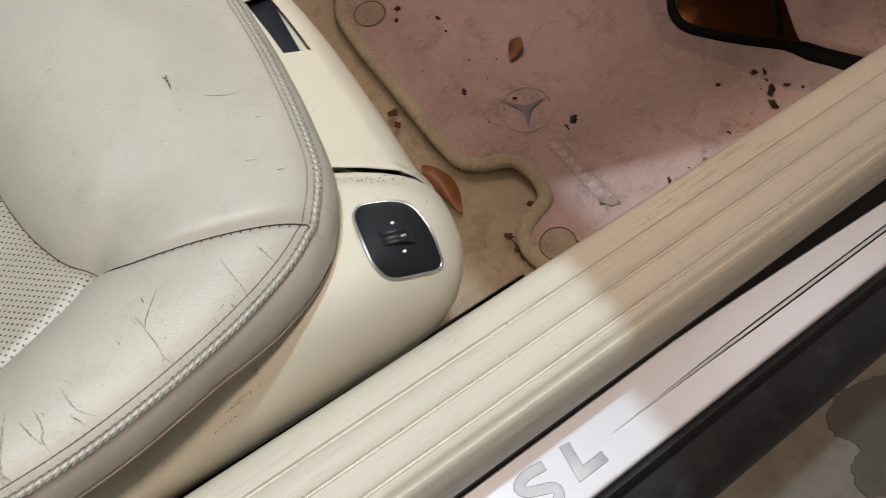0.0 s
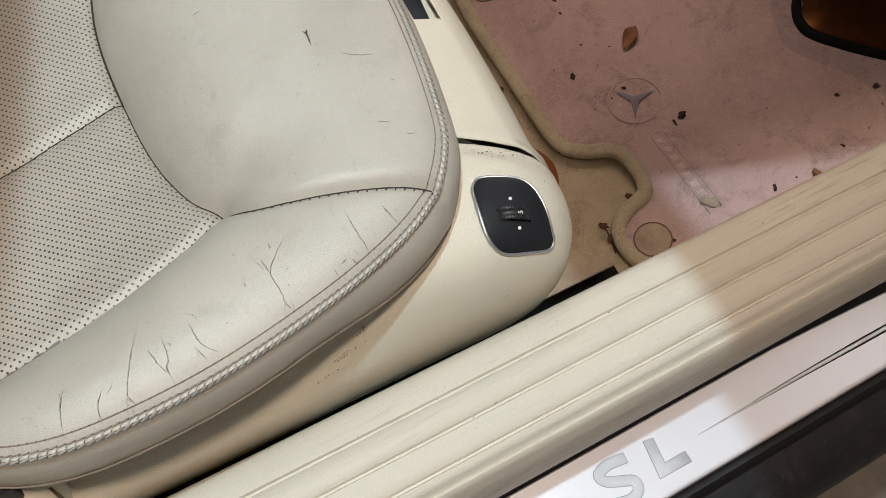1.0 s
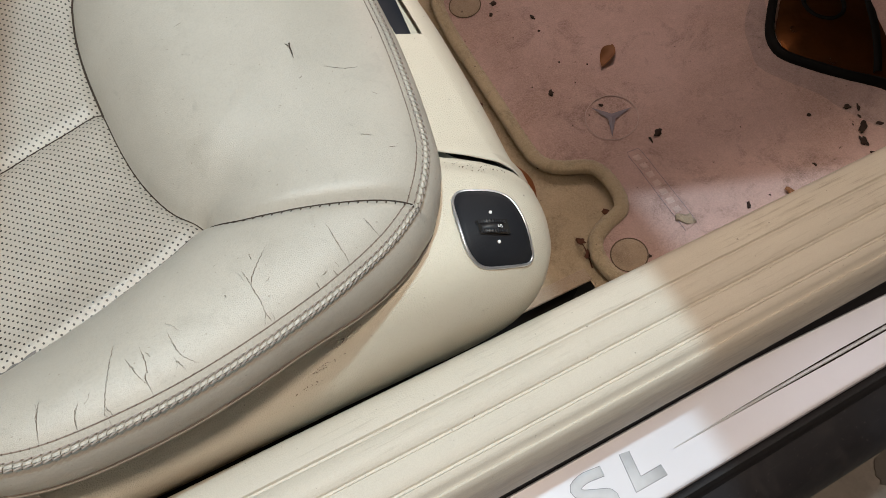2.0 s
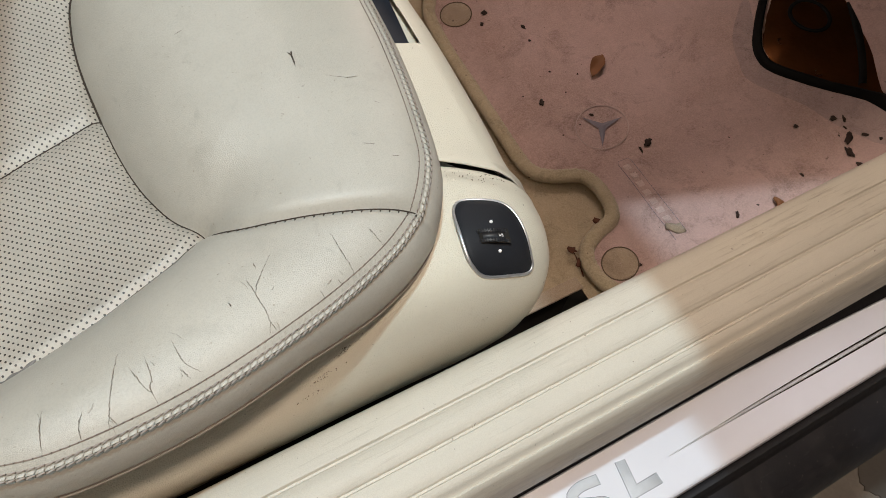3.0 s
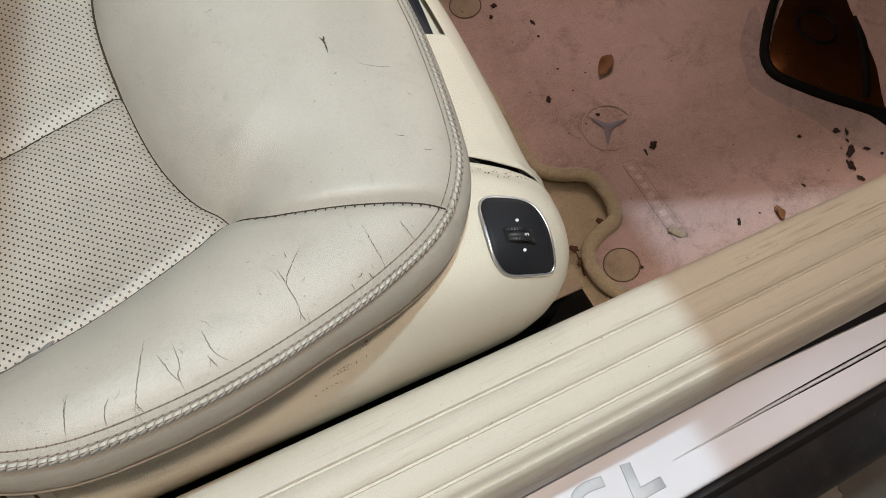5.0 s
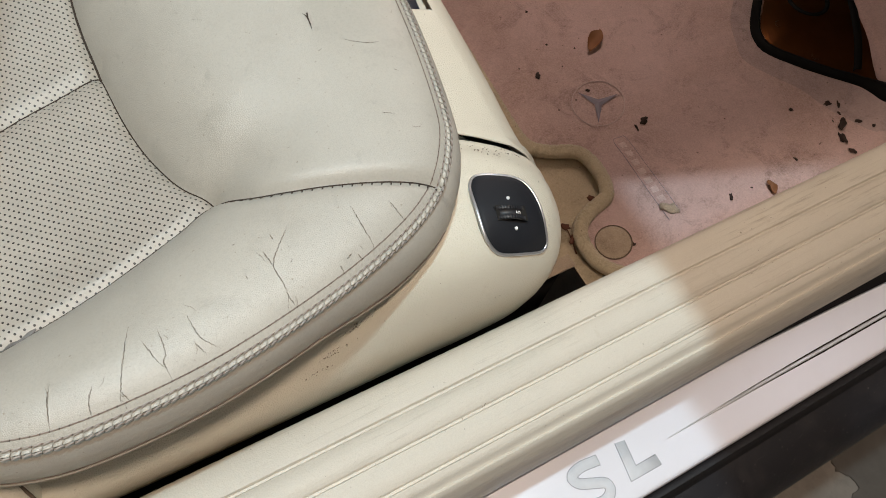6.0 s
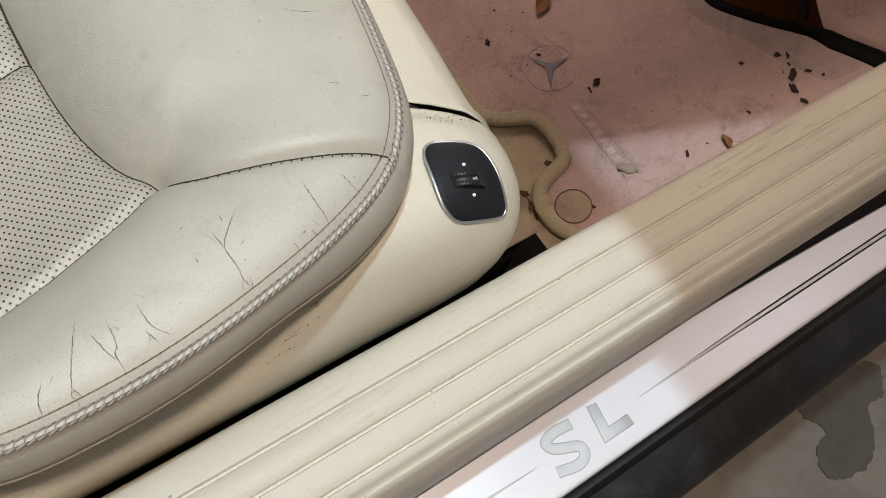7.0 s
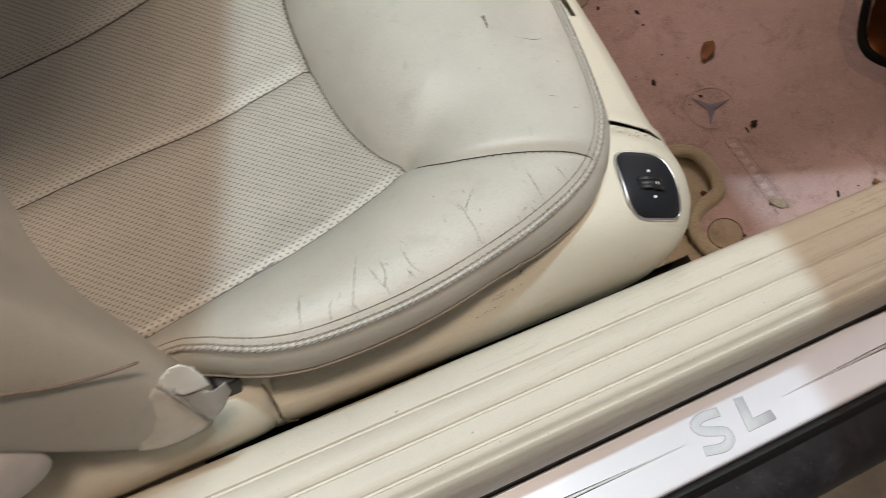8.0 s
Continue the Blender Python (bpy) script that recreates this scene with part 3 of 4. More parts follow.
tagged(link("leaf", leaf((0.0960, 0.3640), (0.0945, 0.2870), 0.0100, 0.006, 0.004), LEAF), "curled glossy brown dry leaf on the tan carpet", "leaf")
pale = plain("ochre_leaf", (0.21, 0.085, 0.032), 0.7)
tagged(link("leaf", leaf((0.2745, 0.4245), (0.2485, 0.4045), 0.0078, 0.004), pale), "small ochre dry leaf on the floor mat", "leaf").location.z = 0.009
tagged(link("leaf", leaf((0.3205, 0.1755), (0.318, 0.158), 0.0038, 0.003), pale), "small ochre dry leaf beside the sill", "leaf").location.z = 0.009
tagged(link("cone_clip", lump(0.2175, 0.2005, 0.0065, 7, 1.5, 2.4), FASTENER), "small tan plastic clip lying on the floor mat", "clip")
rail = thing("seat_rail", "cream cover and black steel of the seat rail", "seat rail")
part("cover", box(-0.45, 0.106, 0.1965, 0.211, floor_z(0.06) - 0.003, floor_z(0.06) + 0.001, 0.0012), FASTENER, rail, "cream plastic rail cover")
part("flange", box(-0.45, 0.1035, 0.206, 0.2095, 0.10, floor_z(0.06) - 0.0032), DEEP, rail, "black steel flange under the cover")
part("track", box(-0.45, 0.090, 0.140, 0.186, 0.11, 0.165, 0.002), DEEP, rail, "black steel rail")

# ---------------------------------------------------------------- front of the footwell
rows = []
for u in np.linspace(0, 1, 16):
    x = 0.60 + 0.35 * u
    rows.append([(x, y, floor_z(0.6) + 0.02 + 0.42 * u ** 1.3) for y in np.linspace(0.12, 0.9, 12)])
tagged(link("toe_board", grid(rows), CARPET), "tan carpet toe board at the front of the footwell", "carpet", kind="structure")
# unseen slab in the dashboard's place; its outline is cut to shape the shadow
tagged(link("dashboard", slab([(0.02, 0.291), (0.108, 0.238), (0.29, 0.163), (0.55, 0.11), (1.0, 0.12), (1.0, 1.45), (0.10, 1.45), (0.02, 0.8)], lambda x, y: 0.80, 0.10, 0.015), TRIM), "unseen cream slab in the dashboard's place, added to shade the footwell", "dashboard", kind="structure")
# unseen bar at header height, added to block the ceiling lamp
tagged(link("header_blocker", box(-0.102, -0.027, 0.03, 1.35, 1.14, 1.17, 0.008), BLACK), "unseen black bar added to cast shade on sill and mat", "car body", kind="structure")
# unseen slab over the backrest, outlined to darken the rear of the seat
blocker_plan = [(-0.277, 0.45), (-0.312, 0.36), (-0.338, 0.29), (-0.362, 0.225), (-0.390, 0.165), (-0.43, 0.134), (-1.30, 0.130), (-1.30, 1.45), (-0.30, 1.45)]
tagged(link("rear_blocker", slab(blocker_plan, lambda x, y: 1.24, 0.04, 0.006), TRIM), "unseen cream slab added to shade the rear of the seat", "car roof", kind="structure")
# unseen sloping bar, added to keep the ceiling lamp off sill and plate
pillar = grid([[(x, 0.055, z), (x, 0.195 - 0.05 * k, z), (x, 0.195 - 0.05 * k, z + 0.03), (x, 0.055, z + 0.03)] for x, z, k in ((-0.10, 1.14, 0), (0.3, 0.98, 0.6), (0.75, 0.80, 1.0))], True)
tagged(link("pillar_blocker", pillar, BLACK), "unseen black bar added to shade the sill and plate", "car body", kind="structure")

# bronze panel with black rim near the sill
panel = thing("bronze_panel", "bronze metal panel with black rubber rim in the footwell", "metal panel")


po = [(0.60, 0.49), (0.520, 0.425), (0.473, 0.386), (0.434, 0.346), (0.4235, 0.324), (0.426, 0.306), (0.445, 0.276), (0.464, 0.2495), (0.4845, 0.2255), (0.505, 0.195), (0.530, 0.145), (0.64, 0.14), (0.70, 0.30)]
rimp = spline(po[:11], 72)


def panel_z(x, y):
    """A shallow pressed tray: steep beside the rim, then flat."""
    d = float(np.min(np.hypot(rimp[:, 0] - x, rimp[:, 1] - y)))
    return floor_z(x) - 0.004 + 0.014 * (1 - math.exp(-d / 0.022))


part("sheet", fill_grid(po, panel_z, 0.006), COPPER, panel)
rows = []
for i, (x, y) in enumerate(rimp):
    t = rimp[min(i + 1, 71)] - rimp[max(i - 1, 0)]
    n = np.array([t[1], -t[0]]) / np.linalg.norm(t)
    w = 0.010 + 0.014 * min(1, max(0, (0.222 - y) / 0.02))
    if n @ np.array([-1.0, 0.3]) > 0:
        n = -n
    rows.append([(*(np.array([x, y]) + n * d), floor_z(x) + h) for d, h in ((-w * 0.6, -0.02), (-w * 0.55, 0.002), (-w * 0.2, 0.008), (w * 0.25, 0.007), (w * 0.5, -0.006))])
part("rim", grid(rows), JET, panel, "black rubber rim")
hoop = [(0.4990 + 0.019 * math.cos(a), 0.3400 + 0.024 * math.sin(a)) for a in np.linspace(0, math.tau, 40, endpoint=False)]
part("pressed_ring", tube([(x, y, panel_z(x, y) - 0.0008) for x, y in hoop], 0.0026, 8, True), JET, panel, "round pressed ring")
rib_line = spline([(0.575, 0.385), (0.559, 0.352), (0.5385, 0.315), (0.5187, 0.280), (0.490, 0.237)], 30)
part("black_strip", grid([[(x + d, y - 0.5 * d, panel_z(x, y) + h) for d, h in ((-0.004, -0.003), (-0.003, 0.003), (0.003, 0.003), (0.004, -0.003))] for x, y in rib_line]), JET, panel, "black rubber strip")
for cx, cy in ((0.462, 0.275), (0.452, 0.330)):
    part("dimple", tube([(cx + 0.004 * math.cos(a), cy + 0.004 * math.sin(a), panel_z(cx, cy)) for a in np.linspace(0, math.tau, 14, endpoint=False)], 0.0007, 6, True), COPPER, panel, "small pressed dimple")
rows = []
for u in np.linspace(0, 1, 24):
    p = spline([(0.590, 0.43), (0.551, 0.354), (0.536, 0.310), (0.522, 0.267), (0.506, 0.233), (0.503, 0.206), (0.524, 0.168), (0.548, 0.135)], 24)[int(round(u * 23))]
    rows.append([(p[0] + d, p[1] - 0.35 * d, floor_z(p[0]) + 0.014 + h) for d, h in ((0.0, -0.014), (0.001, 0.0), (0.006, 0.004), (0.03, 0.012), (0.08, 0.045), (0.16, 0.12))])
tagged(link("kick_carpet", grid(rows), MAT), "dusty pink carpet panel overlapping the bronze panel", "carpet", kind="structure")
strip = [(0.465, 0.405), (0.418, 0.370), (0.400, 0.335), (0.393, 0.312), (0.406, 0.280), (0.423, 0.249), (0.431, 0.220), (0.440, 0.200), (0.462, 0.165), (0.51, 0.165), (0.47, 0.235), (0.432, 0.300), (0.428, 0.330)]
part("worn_strip", fill_grid([tuple(p) for p in spline(strip, 60, True)], lambda x, y: mat_z(x, y) + 0.0003, 0.012), GREY_PILE, floor_mat, "grey worn pile beside the bronze panel")

# ---------------------------------------------------------------- seat
seat = thing("car_seat", "cream leather car seat with perforated centre, worn and cracked", "car seat")
YC = 0.385


def centre_y(x):
    """The middle line of the cushion: the hollow lies nearer the door than the front edge."""
    k = np.clip((np.asarray(x) + 0.235) / 0.12, 0, 1)
    return 0.337 + 0.048 * k * k * (3 - 2 * k)


side_seam = [(-0.083, 0.385), (-0.0925, 0.312), (-0.1015, 0.258), (-0.112, 0.213), (-0.121, 0.190), (-0.1385, 0.1675), (-0.162, 0.1515), (-0.199, 0.1375), (-0.244, 0.1265), (-0.284, 0.1200), (-0.320, 0.1180), (-0.354, 0.1195), (-0.378, 0.1255), (-0.396, 0.1345), (-0.412, 0.1450), (-0.430, 0.1530), (-0.48, 0.158), (-0.56, 0.160)]
CORNER = (-0.1385, 0.1675)
seam_front = spline(side_seam, 400)
ci = int(np.argmin(np.hypot(seam_front[:, 0] - CORNER[0], seam_front[:, 1] - CORNER[1])))
front_half, side_half = seam_front[:ci + 1], seam_front[ci:]
branch = spline([CORNER, (-0.1620, 0.1760), (-0.1796, 0.1822), (-0.1972, 0.1885), (-0.2146, 0.1953), (-0.2313, 0.2050), (-0.2458, 0.2222)], 60)
shoe = spline([(-0.2458, 0.2222), (-0.2582, 0.2400), (-0.2655, 0.2630), (-0.2692, 0.2840), (-0.2710, 0.3080), (-0.2715, 0.3370)], 60)
perf_edge = spline([(-0.2458, 0.2222), (-0.2633, 0.2138), (-0.2840, 0.2068), (-0.3200, 0.1965), (-0.3520, 0.1905), (-0.3840, 0.1862), (-0.4145, 0.1820), (-0.4374, 0.1790), (-0.56, 0.165)], 90)


def mirror(c):
    return np.stack([c[:, 0], 2 * centre_y(c[:, 0]) - c[:, 1]], 1)


def resample(c, n):
    run = np.concatenate([[0], np.cumsum(np.linalg.norm(np.diff(c, axis=0), axis=1))])
    s = np.linspace(0, run[-1], n)
    return np.stack([np.interp(s, run, c[:, 0]), np.interp(s, run, c[:, 1])], 1)


def away(p, c):
    """Distance of points p from the polyline c."""
    a, b = c[:-1], c[1:]
    ab = b - a
    k = np.clip(((p[:, None] - a) * ab).sum(2) / (ab * ab).sum(1), 0, 1)
    return np.linalg.norm(p[:, None] - (a + k[..., None] * ab), axis=2).min(1)


long_seam = spline([(-0.2715, 0.3400), (-0.2930, 0.3345), (-0.3212, 0.3285), (-0.3380, 0.3240), (-0.3712, 0.3195), (-0.4044, 0.3180), (-0.4584, 0.3140), (-0.4808, 0.3110), (-0.56, 0.303)], 50)
far_seam = spline([(-0.262, 0.470), (-0.31, 0.460), (-0.3582, 0.4496), (-0.3905, 0.4407), (-0.4221, 0.4336), (-0.4715, 0.4263), (-0.56, 0.413)], 50)
perf_ring = np.concatenate([resample(perf_edge, 14)[::-1], resample(shoe, 24)[1:], mirror(resample(shoe, 24))[::-1][1:], mirror(resample(perf_edge, 14))[1:]])
whole_seam = np.concatenate([resample(front_half, 34), resample(side_half, 50)[1:]])


def inside(p, ring):
    x, y = p[:, 0], p[:, 1]
    hit = np.zeros(len(p), bool)
    for (ax, ay), (bx, by) in zip(ring, np.roll(ring, -1, 0)):
        if ay != by:
            hit ^= ((ay > y) != (by > y)) & (x < (bx - ax) * (y - ay) / (by - ay) + ax)
    return hit


GROOVES = ((resample(branch, 20), 0.0060, 0.0045), (np.concatenate([resample(perf_edge, 14)[::-1], resample(shoe, 24)[1:]]), 0.0038, 0.0036), (resample(long_seam, 12), 0.004, 0.006), (resample(far_seam, 12), 0.005, 0.008))


def cushion_z(p):
    p = np.asarray(p, float)
    q = p.copy()
    mid = centre_y(q[:, 0])
    q[:, 1] = np.minimum(q[:, 1], 2 * mid - q[:, 1])
    x, y = q[:, 0], q[:, 1]
    hollow = 0.5545 + 0.0195 * np.clip((mid - y) / 0.150, 0, 1.3) ** 2 * (1 - 0.7 * np.clip((-0.25 - x) / 0.25, 0, 1)) + 0.085 * np.minimum(0, x + 0.26)
    high = 0.6065 - 0.010 * np.clip((y - 0.29) / 0.1, 0, 1) * np.clip((x + 0.17) / 0.09, 0, 1) - 0.055 * np.clip((-x - 0.43) / 0.25, 0, 1)
    d_ring = away(q, perf_ring)
    d_out = away(q, whole_seam)
    rise = 1 - np.exp(-(d_ring / 0.030) ** 1.15)
    z = hollow + np.maximum(0, high - hollow) * np.where(inside(q, perf_ring), 0, rise)
    z -= np.where(inside(q, perf_ring), 0.0, 0.0115 * np.exp(-d_out / 0.013))
    for k, (c, depth, width) in enumerate(GROOVES):
        z -= depth * np.exp(-(away(p if k > 1 else q, c) / width) ** 1.4)
    return z


def ruled(a, b, n, easing=1.0):
    rows = []
    for k in np.linspace(0, 1, n):
        p = a + (b - a) * k ** easing
        rows.append([(x, y, z) for (x, y), z in zip(p, cushion_z(p))])
    return grid(rows)


inner = resample(np.concatenate([branch, shoe[1:]]), 150)
outer = resample(front_half[::-1], 150)
inner2, outer2 = np.concatenate([inner, mirror(inner)[::-1][1:]]), np.concatenate([outer, mirror(outer)[::-1][1:]])
part("thigh_panel", ruled(inner2, outer2, 70, 1.5), LEATHER, seat, "smooth cream leather front panel with small splits")
b_in = resample(np.concatenate([branch, perf_edge[1:]]), 200)
b_out = resample(side_half, 200)
part("side_bolster", ruled(b_in, b_out, 44, 1.4), LEATHER, seat, "smooth cream leather bolster with cracks")
part("side_bolster", ruled(mirror(b_in), mirror(b_out), 20), LEATHER, seat)
shoe_all = resample(np.concatenate([shoe, mirror(shoe)[::-1][1:]]), 150)
rear_line = np.stack([np.full(150, -0.56), np.linspace(0.165, 2 * 0.337 - 0.165, 150)], 1)
side_line = resample(perf_edge, 110)
rows = []
for k, edge_point in zip(np.linspace(0, 1, 110), side_line):
    p = shoe_all + (rear_line - shoe_all) * k
    bow = edge_point - p[0]
    v = np.linspace(0, 1, 150)[:, None]
    p = p + bow * (1 - v) ** 3 + bow * np.array([1, -1]) * v ** 3
    rows.append([(x, y, z) for (x, y), z in zip(p, cushion_z(p))])
part("centre_panel", grid(rows), PERFORATED, seat, "perforated cream leather centre panel")

# rolled border under the outer seam
ring = np.concatenate([resample(whole_seam, 260)[::-1], mirror(resample(whole_seam, 260))[1:]])
tan = np.gradient(ring, axis=0)
nor = np.stack([-tan[:, 1], tan[:, 0]], 1) / np.linalg.norm(tan, axis=1)[:, None]
if (nor[260] @ np.array([1.0, 0.0])) < 0:
    nor = -nor
zr = cushion_z(ring)
swell = np.clip((ring[:, 0] + 0.24) / 0.10, 0, 1)
swell = 0.74 + 0.50 * swell * swell * (3 - 2 * swell)
rows = []
for off, dz in ((0.0, 0.0), (0.0025, -0.0022), (0.0055, -0.006), (0.0085, -0.012), (0.0102, -0.020), (0.0105, -0.027), (0.0092, -0.034), (0.0058, -0.041), (0.0, -0.047), (-0.008, -0.052), (-0.025, -0.055)):
    rows.append([(x + n[0] * off * k, y + n[1] * off * k, z + dz * (0.3 + 0.7 * min(k, 1))) for (x, y), n, z, k in zip(ring, nor, zr, swell)])
part("cushion_border", grid(rows), LEATHER, seat, "rolled leather cushion border")


def stitches(curve, offset, length, gap, radius, across=0.0, lift=0.0006, start=0.0):
    """Short threads along a curve on the cushion."""
    run = np.concatenate([[0], np.cumsum(np.linalg.norm(np.diff(curve, axis=0), axis=1))])
    bm = bmesh.new()
    s = start
    while s < run[-1] - length:
        pts = []
        for k in (0.0, 0.5, 1.0):
            u = s + k * length
            c = np.array([np.interp(u, run, curve[:, 0]), np.interp(u, run, curve[:, 1])])
            v = np.array([np.interp(u + 0.001, run, curve[:, 0]), np.interp(u + 0.001, run, curve[:, 1])]) - np.array([np.interp(u - 0.001, run, curve[:, 0]), np.interp(u - 0.001, run, curve[:, 1])])
            v = v / np.linalg.norm(v)
            pts.append(c + np.array([-v[1], v[0]]) * (offset + across * (k - 0.5)))
        z = stitch_z(np.array(pts))
        rows = []
        a = Vector((pts[2][0] - pts[0][0], pts[2][1] - pts[0][1], 0)).normalized()
        side = Vector((-a.y, a.x, 0))
        for k, p in enumerate(pts):
            r = radius * (1.0 if k == 1 else 0.55)
            h = lift * (1 if k == 1 else -0.2)
            rows.append([bm.verts.new((p[0] + side.x * r * c, p[1] + side.y * r * c, z[k] + h + r * w)) for c, w in ((-1, -0.6), (-0.5, 0.7), (0.5, 0.7), (1, -0.6))])
        for p, q in zip(rows, rows[1:]):
            for i in range(3):
                bm.faces.new((p[i], p[i + 1], q[i + 1], q[i]))
        s += length + gap
    return bm


def stitch_z(p):
    """Cushion height, carried over the rolled border."""
    z = cushion_z(p)
    d = away(p, whole_seam)
    out = ~inside(p, np.concatenate([whole_seam, mirror(whole_seam)[::-1]]))
    return np.where(out, z - 0.9 * d, z)


PITCH = 0.0042
visible_seam = resample(spline(side_seam, 500), 900)
SEAM = plain("dark_seam", (0.045, 0.032, 0.023), 0.9)


def beside(curve, offset):
    t = np.gradient(curve, axis=0)
    n = np.stack([-t[:, 1], t[:, 0]], 1) / np.linalg.norm(t, axis=1)[:, None]
    return curve + n * offset


def puffs(curve, offset, half, pitch, height, skew):
    """Small leather swellings between two rows of thread."""
    run = np.concatenate([[0], np.cumsum(np.linalg.norm(np.diff(curve, axis=0), axis=1))])
    count = int(run[-1] / pitch)
    tan = np.gradient(curve, axis=0)
    bm = bmesh.new()
    for i in range(count):
        loops = []
        for u, k, h in ((0.06, 0.8, -0.0004), (0.22, 1.0, 0.7), (0.5, 1.0, 1.0), (0.78, 1.0, 0.7), (0.94, 0.8, -0.0004)):
            pts = []
            for v in (-1, -0.6, 0.0, 0.6, 1):
                s = (i + u) * pitch + skew * v
                c = np.array([np.interp(s, run, curve[:, 0]), np.interp(s, run, curve[:, 1])])
                t = np.array([np.interp(s, run, tan[:, 0]), np.interp(s, run, tan[:, 1])])
                n = np.array([-t[1], t[0]]) / np.linalg.norm(t)
                pts.append(c + n * (offset + half * k * v))
            z = stitch_z(np.array(pts))
            loops.append([bm.verts.new((p[0], p[1], zz + (height * h * b if h > 0 else h) - 0.0002)) for p, zz, b in zip(pts, z, (0, 0.75, 1, 0.75, 0))])
        for p, q in zip(loops, loops[1:]):
            for k in range(4):
                bm.faces.new((p[k], p[k + 1], q[k + 1], q[k]))
    return bm


for off, r in ((-0.0037, 0.00036),):
    line = beside(visible_seam, off)
    part("seam_line", tube([(x, y, z + 0.0001) for (x, y), z in zip(line, stitch_z(line))], r, 5), THREAD, seat, "dark taupe thread line")
for off, half, height in ((-0.0018, 0.0014, 0.0003), (0.00185, 0.0009, 0.0003)):
    ob = part("pucker", puffs(visible_seam, off, half, PITCH, height, 0.0003), LEATHER, seat, "puckered leather along the seam")
    ob["kind"] = "stuff"
for off, wide in ((0.0, 0.0009), (0.0037, 0.0012)):
    line = beside(visible_seam, off)
    part("seam_line", tube([(x, y, z + 0.0002) for (x, y), z in zip(line, stitch_z(line))], 0.00036, 5), THREAD, seat, "dark line under the stitches")
    ob = part("rope_stitch", stitches(visible_seam, off, 0.0037, PITCH - 0.0037, 0.00062, wide, 0.0007), ROPE, seat, "thick taupe twisted stitch")
    ob["kind"] = "stuff"
for off, wide in ((-0.0037, 0.0011), (0.0, 0.0010), (0.0037, 0.0013)):
    ob = part("stitch", stitches(visible_seam, off, 0.0004, PITCH - 0.0004, 0.00020, wide, 0.0008, 0.00375), SEAM, seat, "dark stitch")
    ob["kind"] = "stuff"
ob = part("stitch", stitches(branch, 0.0016, 0.0010, 0.0042, 0.00046, 0.0034, 0.0008), SEAM, seat, "dark stitch")
ob["kind"] = "stuff"

for c, r in ((np.concatenate([branch, shoe[1:]]), 0.0006), (perf_edge, 0.0004), (long_seam, 0.0006), (far_seam, 0.0008), (mirror(shoe), 0.0011), (mirror(branch), 0.0011)):
    c = resample(c, 90)
    part("seam", tube([(x, y, z) for (x, y), z in zip(c, cushion_z(c))], r, 6), SEAM, seat, "dark sewn seam")
for name, off, dz, r, tone, note in (("lower_seam", 0.0102, -0.0315, 0.00022, THREAD, "thin seam along the cushion border"), ("welt", 0.0096, -0.0350, 0.0009, LEATHER, "thin leather welt below the seam")):
    line = [(x + n[0] * off * k, y + n[1] * off * k, z + dz * (0.3 + 0.7 * min(k, 1))) for (x, y), n, z, k in list(zip(ring, nor, zr, swell))[20:330]]
    part(name, tube(line, r, 7), tone, seat, note)

CRACKS = (
    [(-0.2255, 0.1716), (-0.2352, 0.1614), (-0.2407, 0.1531), (-0.2399, 0.1394), (-0.2434, 0.1301)],
    [(-0.2419, 0.1634), (-0.2411, 0.157), (-0.2407, 0.1531)],
    [(-0.2405, 0.1382), (-0.239, 0.1326)],
    [(-0.1916, 0.1698), (-0.1909, 0.1561), (-0.1895, 0.1471), (-0.1908, 0.1429)],
    [(-0.1717, 0.1648), (-0.1688, 0.1559), (-0.167, 0.1524)],
    [(-0.2054, 0.1438), (-0.202, 0.1456)],
    [(-0.1991, 0.1446), (-0.1982, 0.1415)],
    [(-0.2101, 0.1424), (-0.2096, 0.1386)],
    [(-0.2346, 0.1714), (-0.2348, 0.1674)],
    [(-0.2546, 0.1547), (-0.2543, 0.1524)],
    [(-0.2536, 0.174), (-0.2518, 0.1746)],
    [(-0.3119, 0.1549), (-0.32, 0.1386), (-0.3257, 0.1258), (-0.3284, 0.12)],
    [(-0.3253, 0.1268), (-0.3231, 0.1208)],
    [(-0.3011, 0.1469), (-0.3017, 0.1347), (-0.304, 0.1312), (-0.3034, 0.1227)],
    [(-0.3093, 0.1441), (-0.3066, 0.1329), (-0.3039, 0.1275)],
    [(-0.2871, 0.1486), (-0.2852, 0.1346), (-0.2789, 0.1269)],
    [(-0.2882, 0.1332), (-0.2858, 0.1269)],
    [(-0.3512, 0.1432), (-0.3545, 0.1351), (-0.3574, 0.1244)],
    [(-0.3349, 0.1344), (-0.3389, 0.1283), (-0.3404, 0.1209)],
)
SPLITS = (
    [(-0.1598, 0.2951), (-0.1586, 0.2913), (-0.1589, 0.2867), (-0.1598, 0.2823)],
    [(-0.1570, 0.2949), (-0.1579, 0.2925), (-0.1587, 0.2908)],
    [(-0.2136, 0.3398), (-0.2081, 0.3405)],
    [(-0.146, 0.2686), (-0.1359, 0.2627), (-0.1275, 0.2608)],
    [(-0.1497, 0.2149), (-0.1431, 0.2116)],
    [(-0.1635, 0.2663), (-0.1607, 0.2677)],
    [(-0.1286, 0.2401), (-0.1261, 0.2379)],
    [(-0.1382, 0.2003), (-0.1331, 0.1996)],
)


